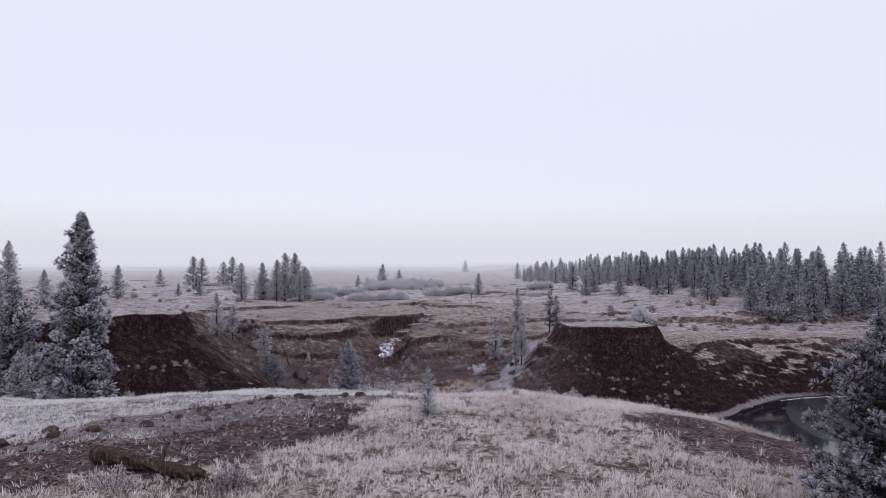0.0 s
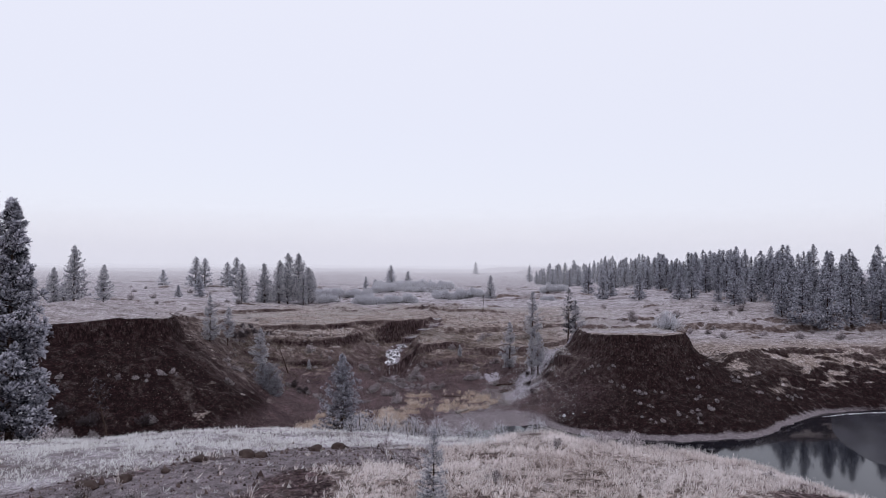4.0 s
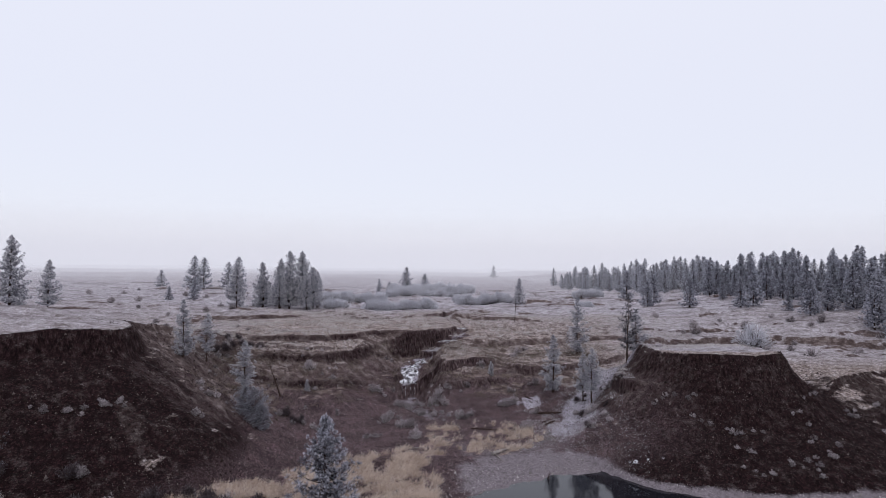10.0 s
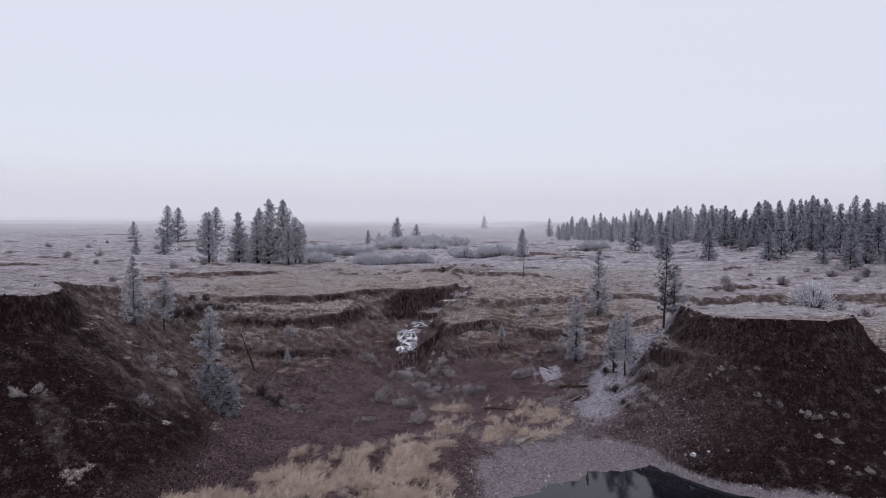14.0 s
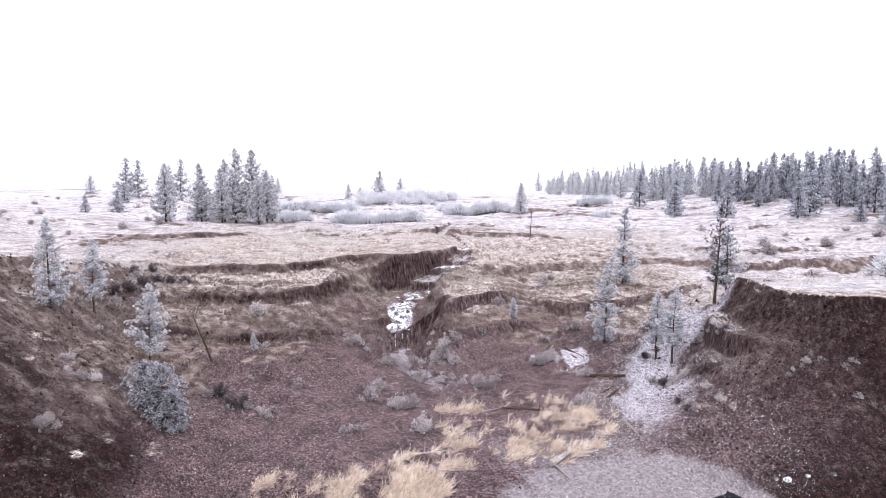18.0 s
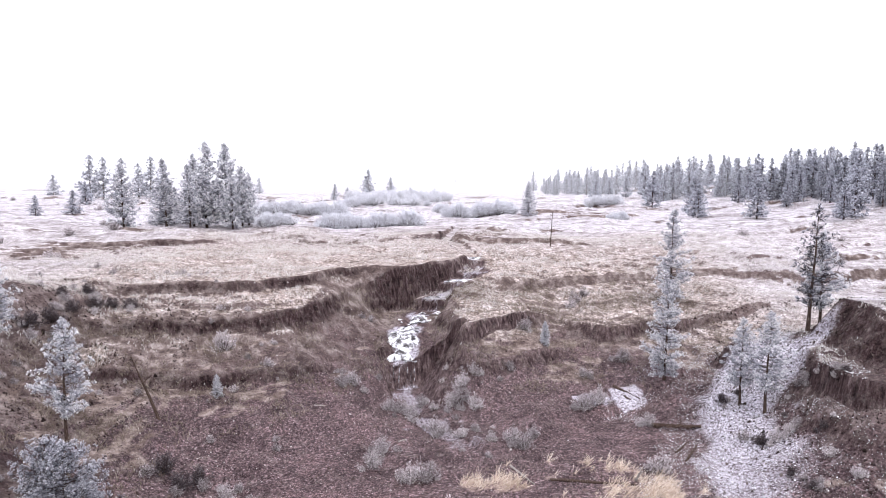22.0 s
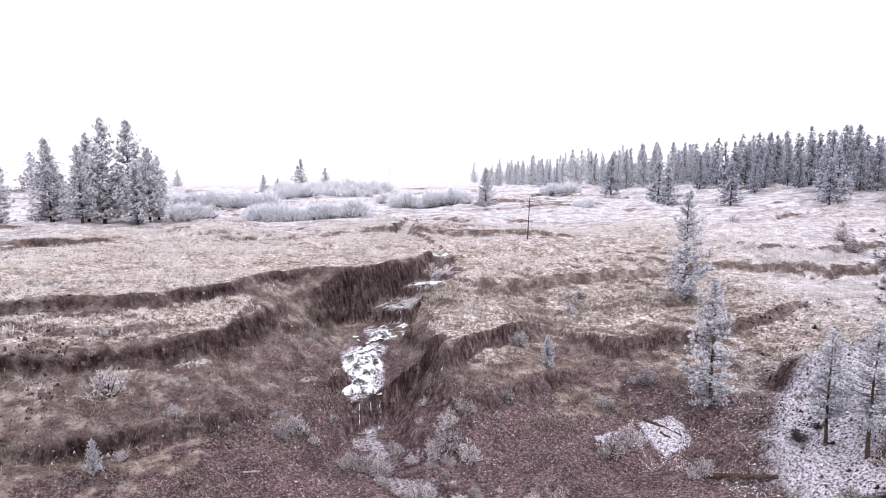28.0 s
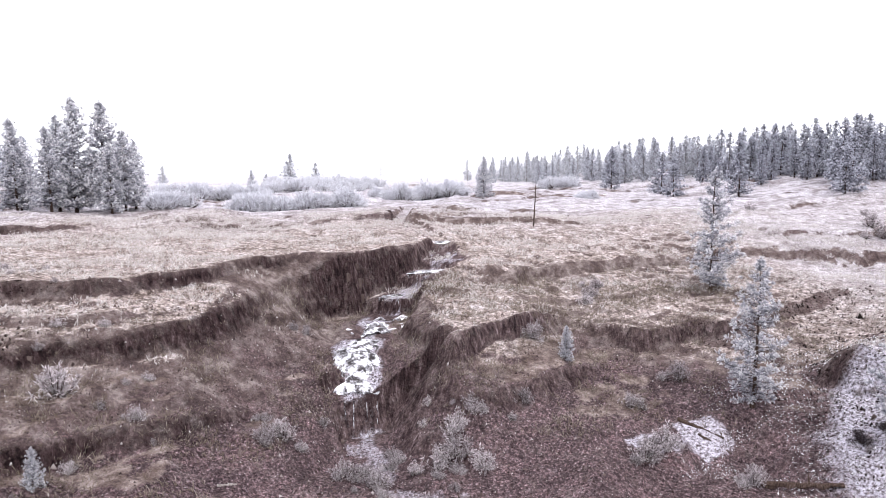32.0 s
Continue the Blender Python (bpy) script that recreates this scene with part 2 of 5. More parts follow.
def plateau(x, y):
    left = sm(-x, 40.5, 48) * (1 - sm(y, 146, 180))
    p = 13.8 + 4.2 * left + 3.0 * np.exp(-((x + 76) / 14) ** 2 - ((y - 143) / 10) ** 2) + 1.5 * sm(-x, 70, 120) + 0.8 * sm(y, 208, 225)
    right_low = sm(x, -6, 2) * (1 - sm(y, 190, 207))
    p = p - 4.6 * right_low
    p = p + 6.5 * sm(x, 55, 130) * sm(y, 205, 265)
    wave = 1.1 * fbm(x, y, 46, 3, 11) * sm(np.hypot(x + 5, y - 180), 30, 90) + 0.5 * fbm(x, y, 11, 3, 12) + 1.0 * fbm(x * 0.5, y, 6.5, 3, 16) * sm(y, 206, 226) * (1 - sm(y, 420, 520))
    # Low broken ledges across the plateau, their faces towards the canyon.
    ph = y / 12.5 + 2.6 * fbm(x * 0.6, y, 55, 3, 14)
    saw = ph - np.floor(ph)
    ledges = 1.0 * (sm(saw, 0, 0.07) - saw) * np.clip(0.15 + 2.2 * fbm(x, y, 24, 3, 15), 0.04, 0.9) * sm(y, 200, 216)
    return p + wave + ledges


BENCH_IN = [-5, 3.0, 4.0, 4.25, 5.2, 6.2, 6.42, 6.72, 6.95, 8.4, 8.65, 9.6, 10.8, 11.3, 12.6, 13.4, 13.8, 16, 40]
BENCH_OUT = [-5, 3.0, 3.3, 4.4, 4.9, 5.7, 7.0, 7.25, 8.7, 8.9, 9.6, 9.75, 10.3, 11.8, 12.5, 12.9, 13.8, 16, 40]


def terraced(z, x, y):
    """Level benches with short rock faces between them."""
    off = 2.2 * fbm(x, y, 15, 3, 41) + 0.7 * fbm(x, y, 1.9, 2, 42)
    return np.interp(z + off, BENCH_IN, BENCH_OUT) - 0.8 * off


def canyon_head(x, y):
    """The stepped head of the canyon round the falls: grassy benches between short rock faces, and how far it holds."""
    wx = x + 2.4 * fbm(x, y, 11, 3, 43)
    wy = y + 1.7 * fbm(x, y, 10, 3, 44) + 0.9 * fbm(x, y, 2.4, 3, 45)
    lines = [(np.interp(wx, HEAD_X, a), np.interp(wx, HEAD_X, b)) for a, b in HEAD]
    z = lines[0][1] - 0.12 * np.clip(lines[0][0] - wy, 0, 8)
    for (ya, za), (yb, zb) in zip(lines, lines[1:]):
        z = z + (zb - za) * np.clip((wy - ya) / np.maximum(yb - ya, 0.3), 0, 1)
    # Small broken steps between the great ones.
    off = z + 3.0 * fbm(x, y, 9, 4, 46)
    saw = off / 1.15 - np.floor(off / 1.15)
    z = z + 0.4 * (sm(saw, 0.4, 0.9) - saw) * sm(z, 2.5, 4.5) * (1 - 0.6 * sm(z, 12, 13.5))
    hold = sm(wx, -56, -45) * (1 - sm(wx, 28, 40)) * sm(wy - lines[0][0], -5, 1) * (1 - sm(y, 208, 222))
    return z, hold


def height(x, y):
    x, y = np.asarray(x, float), np.asarray(y, float)
    flute = 1.1 * fbm(x, y, 1.7, 2, 7)
    wx, wy = x + 2.0 * fbm(x, y, 8, 3, 3) + 0.7 * flute, y + 2.0 * fbm(x, y, 8, 3, 4) + 0.7 * flute
    d, _ = segment_distance(wx, wy, FLOOR, True)
    d = np.where(inside(wx, wy, FLOOR), -d, d)
    bed = LAKE + np.clip((lake_edge(y) - x) * 0.06, -1.5, 0.8) + np.clip(y - 128, 0, 32) * 0.04 + np.clip(-x - 27, 0, 40) * 0.12 * (1 - sm(y, 125, 150)) + 0.2 * fbm(x, y, 5, 3, 6)
    head = sm(y, 142, 158) * (1 - sm(x, 8, 17)) * sm(x, -70, -56)
    slope = 0.60 - 0.11 * head
    p = plateau(x, y)
    rise = np.clip(d, 0, None) * slope
    full = np.clip(p - bed, 1, 40)
    # Scree below, a steep rock band above.
    knee = 0.5 + 0.25 * fbm(x, y, 20, 2, 8) + 0.5 * sm(x, 48, 58) + 0.32 * sm(-x, 36, 46)
    u = rise / full
    steep = np.where(u < knee, u, knee + (u - knee) * 4.0)
    prof = steep * (1 - head) + u * head
    low = np.minimum(bed, p)
    far = np.where(d <= 0, low, np.minimum(p, low + prof * full))
    t_mask = np.clip(head + sm(y, 172, 186), 0, 1) * sm(d, 3, 9)
    far = far + (terraced(far, x, y) - far) * t_mask * (1 - 0.75 * sm(y, 214, 250))
    # The rock butte over the lake: a short cliff under a level top, then scree.
    bx, by = np.abs(x - 39.5), np.abs(y - 160)
    out = ((bx / 11.3) ** 3 + (by / 10) ** 3) ** (1 / 3)
    out = (out - 1) * np.hypot(x - 39.5, y - 160) / np.maximum(out, 0.05) + 1.5 * fbm(x, y, 5, 3, 31) + 0.6 + 0.8 * flute * sm(out, 0.9, 1.0)
    hb = 14.0 + 0.25 * fbm(x, y, 5, 3, 33) - np.interp(out, [0, 0.5, 2.6, 5.0, 8.8, 26, 60], [0, 0.6, 3.6, 5.9, 9.0, 16.4, 34])
    front = sm(x, 17, 24) * (1 - sm(x, 52, 64)) * (1 - sm(y, 164, 174))
    far = far + (np.maximum(hb, low) - far) * front
    far = np.maximum(far, -4 + 13.4 * knob(x, y, 25.6, 156.5, 3.4, 5.0, 35))
    butte = sm(-out, -1.0, 0.5)
    head_z, hold = canyon_head(x, y)
    far = far + (head_z - far) * hold
    sd, along = segment_distance(x + 0.8 * fbm(x, y, 3, 2, 9) + 0.7 * flute, y, STREAM)
    g = np.interp(along, np.arange(len(STREAM)), [p3[2] for p3 in STREAM])
    half = np.interp(along, [0, 1, 3, 5, 6, 9, 12, 17], [1.6, 1.8, 2.4, 2.8, 2.6, 2.2, 1.6, 0.6])
    left_bank = x < np.interp(y, [160, 170, 179, 188.5, 196, 205, 225], [-9, -13.8, -15.4, -14, -9, -5, -9])
    gorge = g + np.clip(sd - half, 0, None) * np.where(left_bank, 4.0, 1.5)
    far = np.where(y < 262, np.minimum(far, gorge), far)
    far = np.where((sd < half) & (y < 215), np.maximum(far, g), far)
    far = far + 0.14 * fbm(x, y, 2.2, 3, 21) + 0.5 * fbm(x, y, 7, 3, 22) * sm(far, 1.0, 3.0) * (1 - 0.7 * butte)
    near = near_hill(x, y) + 0.35 * fbm(x, y, 6, 4, 23)
    return np.maximum(near, far)


def ground_z(x, y):
    return float(height(np.array([x]), np.array([y]))[0])


GX = np.concatenate([-160 - np.geomspace(3000, 1.5, 36), np.linspace(-160, -75, 55, endpoint=False), np.linspace(-75, -50, 55, endpoint=False), np.linspace(-50, 30, 230, endpoint=False), np.linspace(30, 65, 75, endpoint=False),
                     np.linspace(65, 170, 60, endpoint=False), 170 + np.geomspace(1, 3000, 36)])
GY = np.concatenate([-60 - np.geomspace(800, 2, 12), np.linspace(-60, 15, 16, endpoint=False), np.linspace(15, 75, 110, endpoint=False), np.linspace(75, 140, 130, endpoint=False), np.linspace(140, 216, 248, endpoint=False), np.linspace(216, 225, 15, endpoint=False),
                     np.linspace(225, 420, 190, endpoint=False), 420 + np.geomspace(1.5, 3600, 50)])
gx, gy = np.meshgrid(GX, GY)
gz = height(gx, gy)

# ---- materials ----
m_land, nd, lk, bs = mat("frosted_ground", 0.95)
pos = nd.new("ShaderNodeNewGeometry")
P3 = pos.outputs["Position"]


def attr(nodes, name):
    n = nodes.new("ShaderNodeAttribute")
    n.attribute_name = name
    return n.outputs["Fac"]


n_hum = tex(nd, lk, "Noise", 0.28, P3, 6, 0.72)
n_dust = tex(nd, lk, "Noise", 24.0, P3, 3, 0.7)
n_big, n_mid, n_fine = tex(nd, lk, "Noise", 0.09, P3, 5), tex(nd, lk, "Noise", 0.7, P3, 6, 0.7), tex(nd, lk, "Noise", 5.0, P3, 5, 0.75)
grass = ramp(nd, lk, n_mid.outputs[0], [(0.28, col(0.10, 0.075, 0.06)), (0.40, col(0.34, 0.285, 0.245)), (0.54, col(0.55, 0.49, 0.435)), (0.68, col(0.70, 0.67, 0.635))])
white = ramp(nd, lk, n_mid.outputs[0], [(0.30, col(0.20, 0.175, 0.165)), (0.39, col(0.42, 0.40, 0.395)), (0.5, col(0.54, 0.53, 0.525)), (0.63, col(0.69, 0.685, 0.69))])
grass = mix(nd, lk, attr(nd, "hoar"), grass, white)
grass = mix(nd, lk, 1.0, grass, ramp(nd, lk, n_hum.outputs[0], [(0.34, col(0.55, 0.52, 0.49)), (0.47, col(1, 1, 1)), (0.63, col(1.15, 1.15, 1.16))]), "MULTIPLY")
grass = mix(nd, lk, ramp(nd, lk, n_fine.outputs[0], [(0.38, col(1, 1, 1)), (0.6, col(0, 0, 0))]), grass, mix(nd, lk, 0.55, grass, col(0.10, 0.075, 0.065)))
# Tussocks: pale heads with dark gaps between them.
warp = nd.new("ShaderNodeVectorMath")
warp.operation = "MULTIPLY_ADD"
lk.new(n_mid.outputs["Color"], warp.inputs[0])
warp.inputs[1].default_value = (0.5, 0.5, 0.5)
lk.new(P3, warp.inputs[2])
tuss, tuss2 = tex(nd, lk, "Voronoi", 2.1, warp.outputs[0]), tex(nd, lk, "Voronoi", 6.5, warp.outputs[0])
gaps = mix(nd, lk, 0.5, ramp(nd, lk, tuss.outputs["Distance"], [(0.1, col(1.5, 1.49, 1.47)), (0.4, col(0.95, 0.94, 0.92)), (0.72, col(0.22, 0.19, 0.17))]), ramp(nd, lk, tuss2.outputs["Distance"], [(0.1, col(1.55, 1.55, 1.53)), (0.42, col(0.92, 0.91, 0.89)), (0.72, col(0.2, 0.18, 0.16))]))
grass = mix(nd, lk, 1.0, grass, mix(nd, lk, math_node(nd, lk, "MULTIPLY", attr(nd, "hoar"), 0.6), gaps, col(1, 1, 1)), "MULTIPLY")
mp = nd.new("ShaderNodeMapping")
mp.inputs["Scale"].default_value = (0.05, 0.4, 0.3)
lk.new(P3, mp.inputs[0])
n_band = tex(nd, lk, "Noise", 1.0, mp.outputs[0], 5, 0.65)
band = math_node(nd, lk, "MULTIPLY", ramp(nd, lk, n_band.outputs[0], [(0.5, col(0, 0, 0)), (0.6, col(1, 1, 1))]), attr(nd, "hoar"))
grass = mix(nd, lk, math_node(nd, lk, "MULTIPLY", band, 0.55), grass, ramp(nd, lk, n_mid.outputs[0], [(0.35, col(0.075, 0.058, 0.052)), (0.65, col(0.24, 0.21, 0.20))]))
n_scree = tex(nd, lk, "Noise", 11.0, P3, 5, 0.8)
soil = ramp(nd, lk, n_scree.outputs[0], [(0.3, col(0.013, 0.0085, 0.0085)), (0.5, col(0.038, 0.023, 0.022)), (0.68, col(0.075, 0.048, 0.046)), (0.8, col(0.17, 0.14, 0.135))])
soil = mix(nd, lk, ramp(nd, lk, n_big.outputs[0], [(0.42, col(0, 0, 0)), (0.65, col(0.35, 0.35, 0.35))]), soil, col(0.055, 0.040, 0.036))
sedge = ramp(nd, lk, n_mid.outputs[0], [(0.32, col(0.048, 0.035, 0.030)), (0.48, col(0.115, 0.088, 0.075)), (0.66, col(0.29, 0.25, 0.22))])
cells = tex(nd, lk, "Voronoi", 4.5, P3)
cells2 = tex(nd, lk, "Voronoi", 1.6, P3)
grit = mix(nd, lk, 0.35, ramp(nd, lk, cells.outputs["Color"], [(0.15, col(0.25, 0.25, 0.26)), (0.6, col(0.85, 0.83, 0.83)), (0.95, col(3.2, 3.1, 3.1))]), ramp(nd, lk, cells2.outputs["Color"], [(0.2, col(0.5, 0.5, 0.5)), (0.9, col(1.5, 1.45, 1.45))]))
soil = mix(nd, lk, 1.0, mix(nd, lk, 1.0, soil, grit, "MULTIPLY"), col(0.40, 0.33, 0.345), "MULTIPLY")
loam = ramp(nd, lk, n_fine.outputs[0], [(0.3, col(0.020, 0.012, 0.012)), (0.45, col(0.074, 0.052, 0.051)), (0.58, col(0.130, 0.097, 0.096)), (0.7, col(0.32, 0.28, 0.28))])
loam = mix(nd, lk, 1.0, loam, mix(nd, lk, 0.6, grit, ramp(nd, lk, tex(nd, lk, "Voronoi", 9.0, P3).outputs["Color"], [(0.1, col(0.15, 0.14, 0.14)), (0.6, col(0.9, 0.9, 0.9)), (0.95, col(2.8, 2.7, 2.7))])), "MULTIPLY")
loam = mix(nd, lk, 1.0, loam, ramp(nd, lk, n_hum.outputs[0], [(0.36, col(0.62, 0.60, 0.61)), (0.5, col(1, 1, 1)), (0.66, col(1.3, 1.25, 1.24))]), "MULTIPLY")
soil = mix(nd, lk, attr(nd, "head"), soil, loam)
# Upright jointing on the steep rock faces.
mp2 = nd.new("ShaderNodeMapping")
mp2.inputs["Scale"].default_value = (2.6, 2.6, 0.42)
lk.new(P3, mp2.inputs[0])
n_joint = tex(nd, lk, "Noise", 1.0, mp2.outputs[0], 6, 0.72)
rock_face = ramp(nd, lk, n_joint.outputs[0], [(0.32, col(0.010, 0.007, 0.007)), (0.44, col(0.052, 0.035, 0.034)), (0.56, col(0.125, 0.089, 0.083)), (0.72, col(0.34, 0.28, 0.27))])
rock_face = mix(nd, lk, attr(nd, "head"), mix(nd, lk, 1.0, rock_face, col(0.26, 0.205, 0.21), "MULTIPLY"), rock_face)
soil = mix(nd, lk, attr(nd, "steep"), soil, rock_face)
grass = mix(nd, lk, math_node(nd, lk, "MULTIPLY", attr(nd, "low"), 0.85), grass, mix(nd, lk, 1.0, sedge, col(0.95, 0.91, 0.88), "MULTIPLY"))
ragged = math_node(nd, lk, "MULTIPLY_ADD", n_fine.outputs[0], 0.9, math_node(nd, lk, "MULTIPLY_ADD", n_mid.outputs[0], 1.3, -1.1))
soil = mix(nd, lk, math_node(nd, lk, "MULTIPLY_ADD", ragged, 0.8, attr(nd, "sedge"), clamp=True), soil, sedge)
mud = mix(nd, lk, 0.5, ramp(nd, lk, n_fine.outputs[0], [(0.3, col(0.09, 0.076, 0.073)), (0.7, col(0.31, 0.28, 0.28))]), ramp(nd, lk, cells.outputs["Color"], [(0.1, col(0.08, 0.07, 0.068)), (0.9, col(0.34, 0.31, 0.31))]))
snow = ramp(nd, lk, n_fine.outputs[0], [(0.38, col(0.05, 0.036, 0.036)), (0.46, col(0.27, 0.25, 0.255)), (0.58, col(0.56, 0.55, 0.58))])
straw = ramp(nd, lk, n_fine.outputs[0], [(0.3, col(0.10, 0.072, 0.055)), (0.46, col(0.27, 0.20, 0.16)), (0.65, col(0.55, 0.455, 0.39))])
soil = mix(nd, lk, attr(nd, "straw"), soil, straw)
cover = math_node(nd, lk, "MULTIPLY_ADD", math_node(nd, lk, "ADD", attr(nd, "grass"), ragged), 2.2, -0.6, clamp=True)
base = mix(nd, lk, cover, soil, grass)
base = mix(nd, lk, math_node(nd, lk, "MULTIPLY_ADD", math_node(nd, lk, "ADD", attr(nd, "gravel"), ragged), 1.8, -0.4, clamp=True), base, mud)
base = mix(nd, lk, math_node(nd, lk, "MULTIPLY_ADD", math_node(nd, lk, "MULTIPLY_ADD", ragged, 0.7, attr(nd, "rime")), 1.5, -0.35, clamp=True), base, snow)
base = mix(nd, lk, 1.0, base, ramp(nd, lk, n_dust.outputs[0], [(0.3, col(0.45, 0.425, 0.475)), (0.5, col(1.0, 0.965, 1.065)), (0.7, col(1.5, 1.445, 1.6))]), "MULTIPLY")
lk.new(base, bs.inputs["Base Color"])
relief = math_node(nd, lk, "MULTIPLY_ADD", n_mid.outputs[0], 1.5, n_fine.outputs[0])
relief = math_node(nd, lk, "MULTIPLY_ADD", math_node(nd, lk, "MULTIPLY", n_joint.outputs[0], attr(nd, "steep")), 2.5, relief)
relief = math_node(nd, lk, "MULTIPLY_ADD", cells.outputs["Distance"], -0.8, relief)
bump(nd, lk, bs, relief, 0.9, 0.25)

m_water, nd, lk, bs = mat("lake_water", 0.1)
bs.inputs["Base Color"].default_value = col(0.006, 0.007, 0.011)
bs.inputs["IOR"].default_value = 1.33
bs.inputs["Roughness"].default_value = 0.06
bs.inputs["Specular IOR Level"].default_value = 0.5
tc = nd.new("ShaderNodeNewGeometry")
wn1 = tex(nd, lk, "Noise", 0.5, tc.outputs["Position"], 3)
bump(nd, lk, bs, wn1.outputs[0], 0.03, 0.05)



def needle_material(name, bias, pale, deep=1.0):
    """Needles dark inside, rimed at the tips, unevenly from spray to spray."""
    m, nd, lk, bs = mat(name, 0.9)
    gi, tc = nd.new("ShaderNodeNewGeometry"), nd.new("ShaderNodeTexCoord")
    n1 = tex(nd, lk, "Noise", 1.3, tc.outputs["Object"], 3, 0.7)
    f = math_node(nd, lk, "MULTIPLY_ADD", gi.outputs["Random Per Island"], 0.22, math_node(nd, lk, "MULTIPLY_ADD", attr(nd, "tip"), 0.88, math_node(nd, lk, "ADD", bias, 0.04)))
    f = math_node(nd, lk, "MULTIPLY_ADD", n1.outputs[0], 0.7, math_node(nd, lk, "ADD", f, -0.35), clamp=True)
    lk.new(ramp(nd, lk, f, [(0.0, col(0.016 * deep, 0.015 * deep, 0.018 * deep)), (0.3, col(0.055 * deep, 0.055 * deep, 0.067 * deep)), (0.62, col(0.28, 0.278, 0.325)), (1.0, pale)]), bs.inputs["Base Color"])
    thin(nd, lk, bs, 0.3)
    return m


m_frost = needle_material("frosted_needles", -0.06, col(0.70, 0.69, 0.74), 1.4)
# Besides the frost, deep lifts the inner darks here: some haze painted in.
m_pale = needle_material("thick_frost_and_haze_needles", 0.17, col(0.70, 0.69, 0.72), 2.0)
m_far = needle_material("far_frost_and_haze_needles", 0.03, col(0.50, 0.51, 0.57), 1.6)
m_near = needle_material("clumped_needles", -0.12, col(0.64, 0.62, 0.70), 0.7)
m_dark = needle_material("dark_needles", -0.3, col(0.50, 0.50, 0.54))
m_half = needle_material("half_frosted_needles", 0.0, col(0.66, 0.66, 0.73))
m_bark, nd, lk, bs = mat("pine_bark", 0.95)
tc = nd.new("ShaderNodeTexCoord")
mp = nd.new("ShaderNodeMapping")
mp.inputs["Scale"].default_value = (6, 6, 1.2)
lk.new(tc.outputs["Object"], mp.inputs[0])
bn = tex(nd, lk, "Noise", 2.0, mp.outputs[0], 5)
lk.new(ramp(nd, lk, bn.outputs[0], [(0.35, col(0.02, 0.014, 0.012)), (0.6, col(0.075, 0.05, 0.042)), (0.78, col(0.22, 0.19, 0.19))]), bs.inputs["Base Color"])
bump(nd, lk, bs, bn.outputs[0], 0.6, 0.05)


# ---- ground sheet ----
dzx, dzy = np.gradient(gz, GX, axis=1), np.gradient(gz, GY, axis=0)
steepness = np.hypot(dzx, dzy)
patch = fbm(gx * 0.5, gy, 7, 4, 51)
grass_amt = 1 - sm(steepness + 0.55 * patch, 0.30, 0.62)
floor_zone = (1 - sm(gz, 1.0, 3.6)) * sm(gy, 70, 90)
scree_zone = np.clip(sm(-gx, 40, 46) * (1 - sm(gy + 8 * patch, 132, 143)) * sm(gy, 84, 94) * (1 - sm(gz, 14, 16)) + sm(gx, 17, 24) * (1 - sm(gx + 0.6 * (gz - 6), 56, 64)) * (1 - sm(gz, 12.6, 13.4)) * (1 - sm(gy, 164, 172)) * sm(gy, 100, 110), 0, 1)
low_head = sm(gy, 136, 146) * (1 - sm(gy, 196, 206)) * (1 - sm(gz + 2 * patch + 1.0 + 2.2 * sm(gx, -9, -5), 7.6, 9.2)) * (1 - sm(gx, 20, 26))
grass_amt = grass_amt * (1 - floor_zone) * (1 - scree_zone) * (1 - 0.9 * low_head * sm(steepness + 0.5 * patch, 0.12, 0.42))
# Bare dark ground: the old track on the near hill and the broken edge beside it.
track_d = segment_distance(gx, gy, TRACK)[0] + 2.2 * fbm(gx, gy, 5, 3, 71)
bank_d = segment_distance(gx, gy, BANK)[0] + 2.2 * fbm(gx, gy, 3, 3, 74)
scar = np.hypot((gx - 14) / 7, (gy - 28.5) / 5) + 1.2 * fbm(gx, gy, 4, 3, 72)
bare = (1 - sm(track_d, 1.2, 2.6)) + 0.95 * (1 - sm(bank_d, 2.0, 3.6)) + 0.8 * (1 - sm(scar, 0.35, 1.0))
grass_amt = grass_amt * (1 - 0.92 * np.clip(bare, 0, 1))
hoar_amt = np.clip(np.maximum(sm(gy + 10 * patch, 198, 250), np.maximum(0.8 * sm(gy, 168, 190) * sm(gx, 24, 40), 0.8 * sm(-gx, 48, 60) * sm(gz, 12, 15) * sm(gy, 100, 140))) + 0.8 * sm(gy, 40, 56) * (1 - sm(gy, 74, 92)) + 1.6 * white_strip(gx, gy) + knob(gx, gy, 40, 162, 11, 7, 75), 0, 1)
head_zone = sm(gy + 0.5 * gx + 12 * patch, 108, 132) * sm(gy + 8 * patch, 130, 144) * (1 - sm(gx, 12, 36) * (1 - sm(gy, 166, 174)))
sedge_amt = np.clip(head_zone * sm(gz + 2.5 * patch, 3.5, 7.0) * sm(steepness, 2.6, 1.1) * np.where(gx < -17, 0.75, 0.55) + 0.3 * sm(gx, 55, 64) * sm(gz, 3, 7) + 0.5 * sm(gy, 175, 195) * (gx > -8) * sm(steepness, 2.6, 1.2), 0, 1) * (0.9 + 0.8 * patch)
sedge_amt = sedge_amt + 0.1 * np.clip(bare, 0, 1) * (1 - sm(gy, 52, 66))
floor_loam = 0.8 * floor_zone * sm(gy + 0.4 * gx, 92, 118) * (1 - sm(gx, 14, 20))
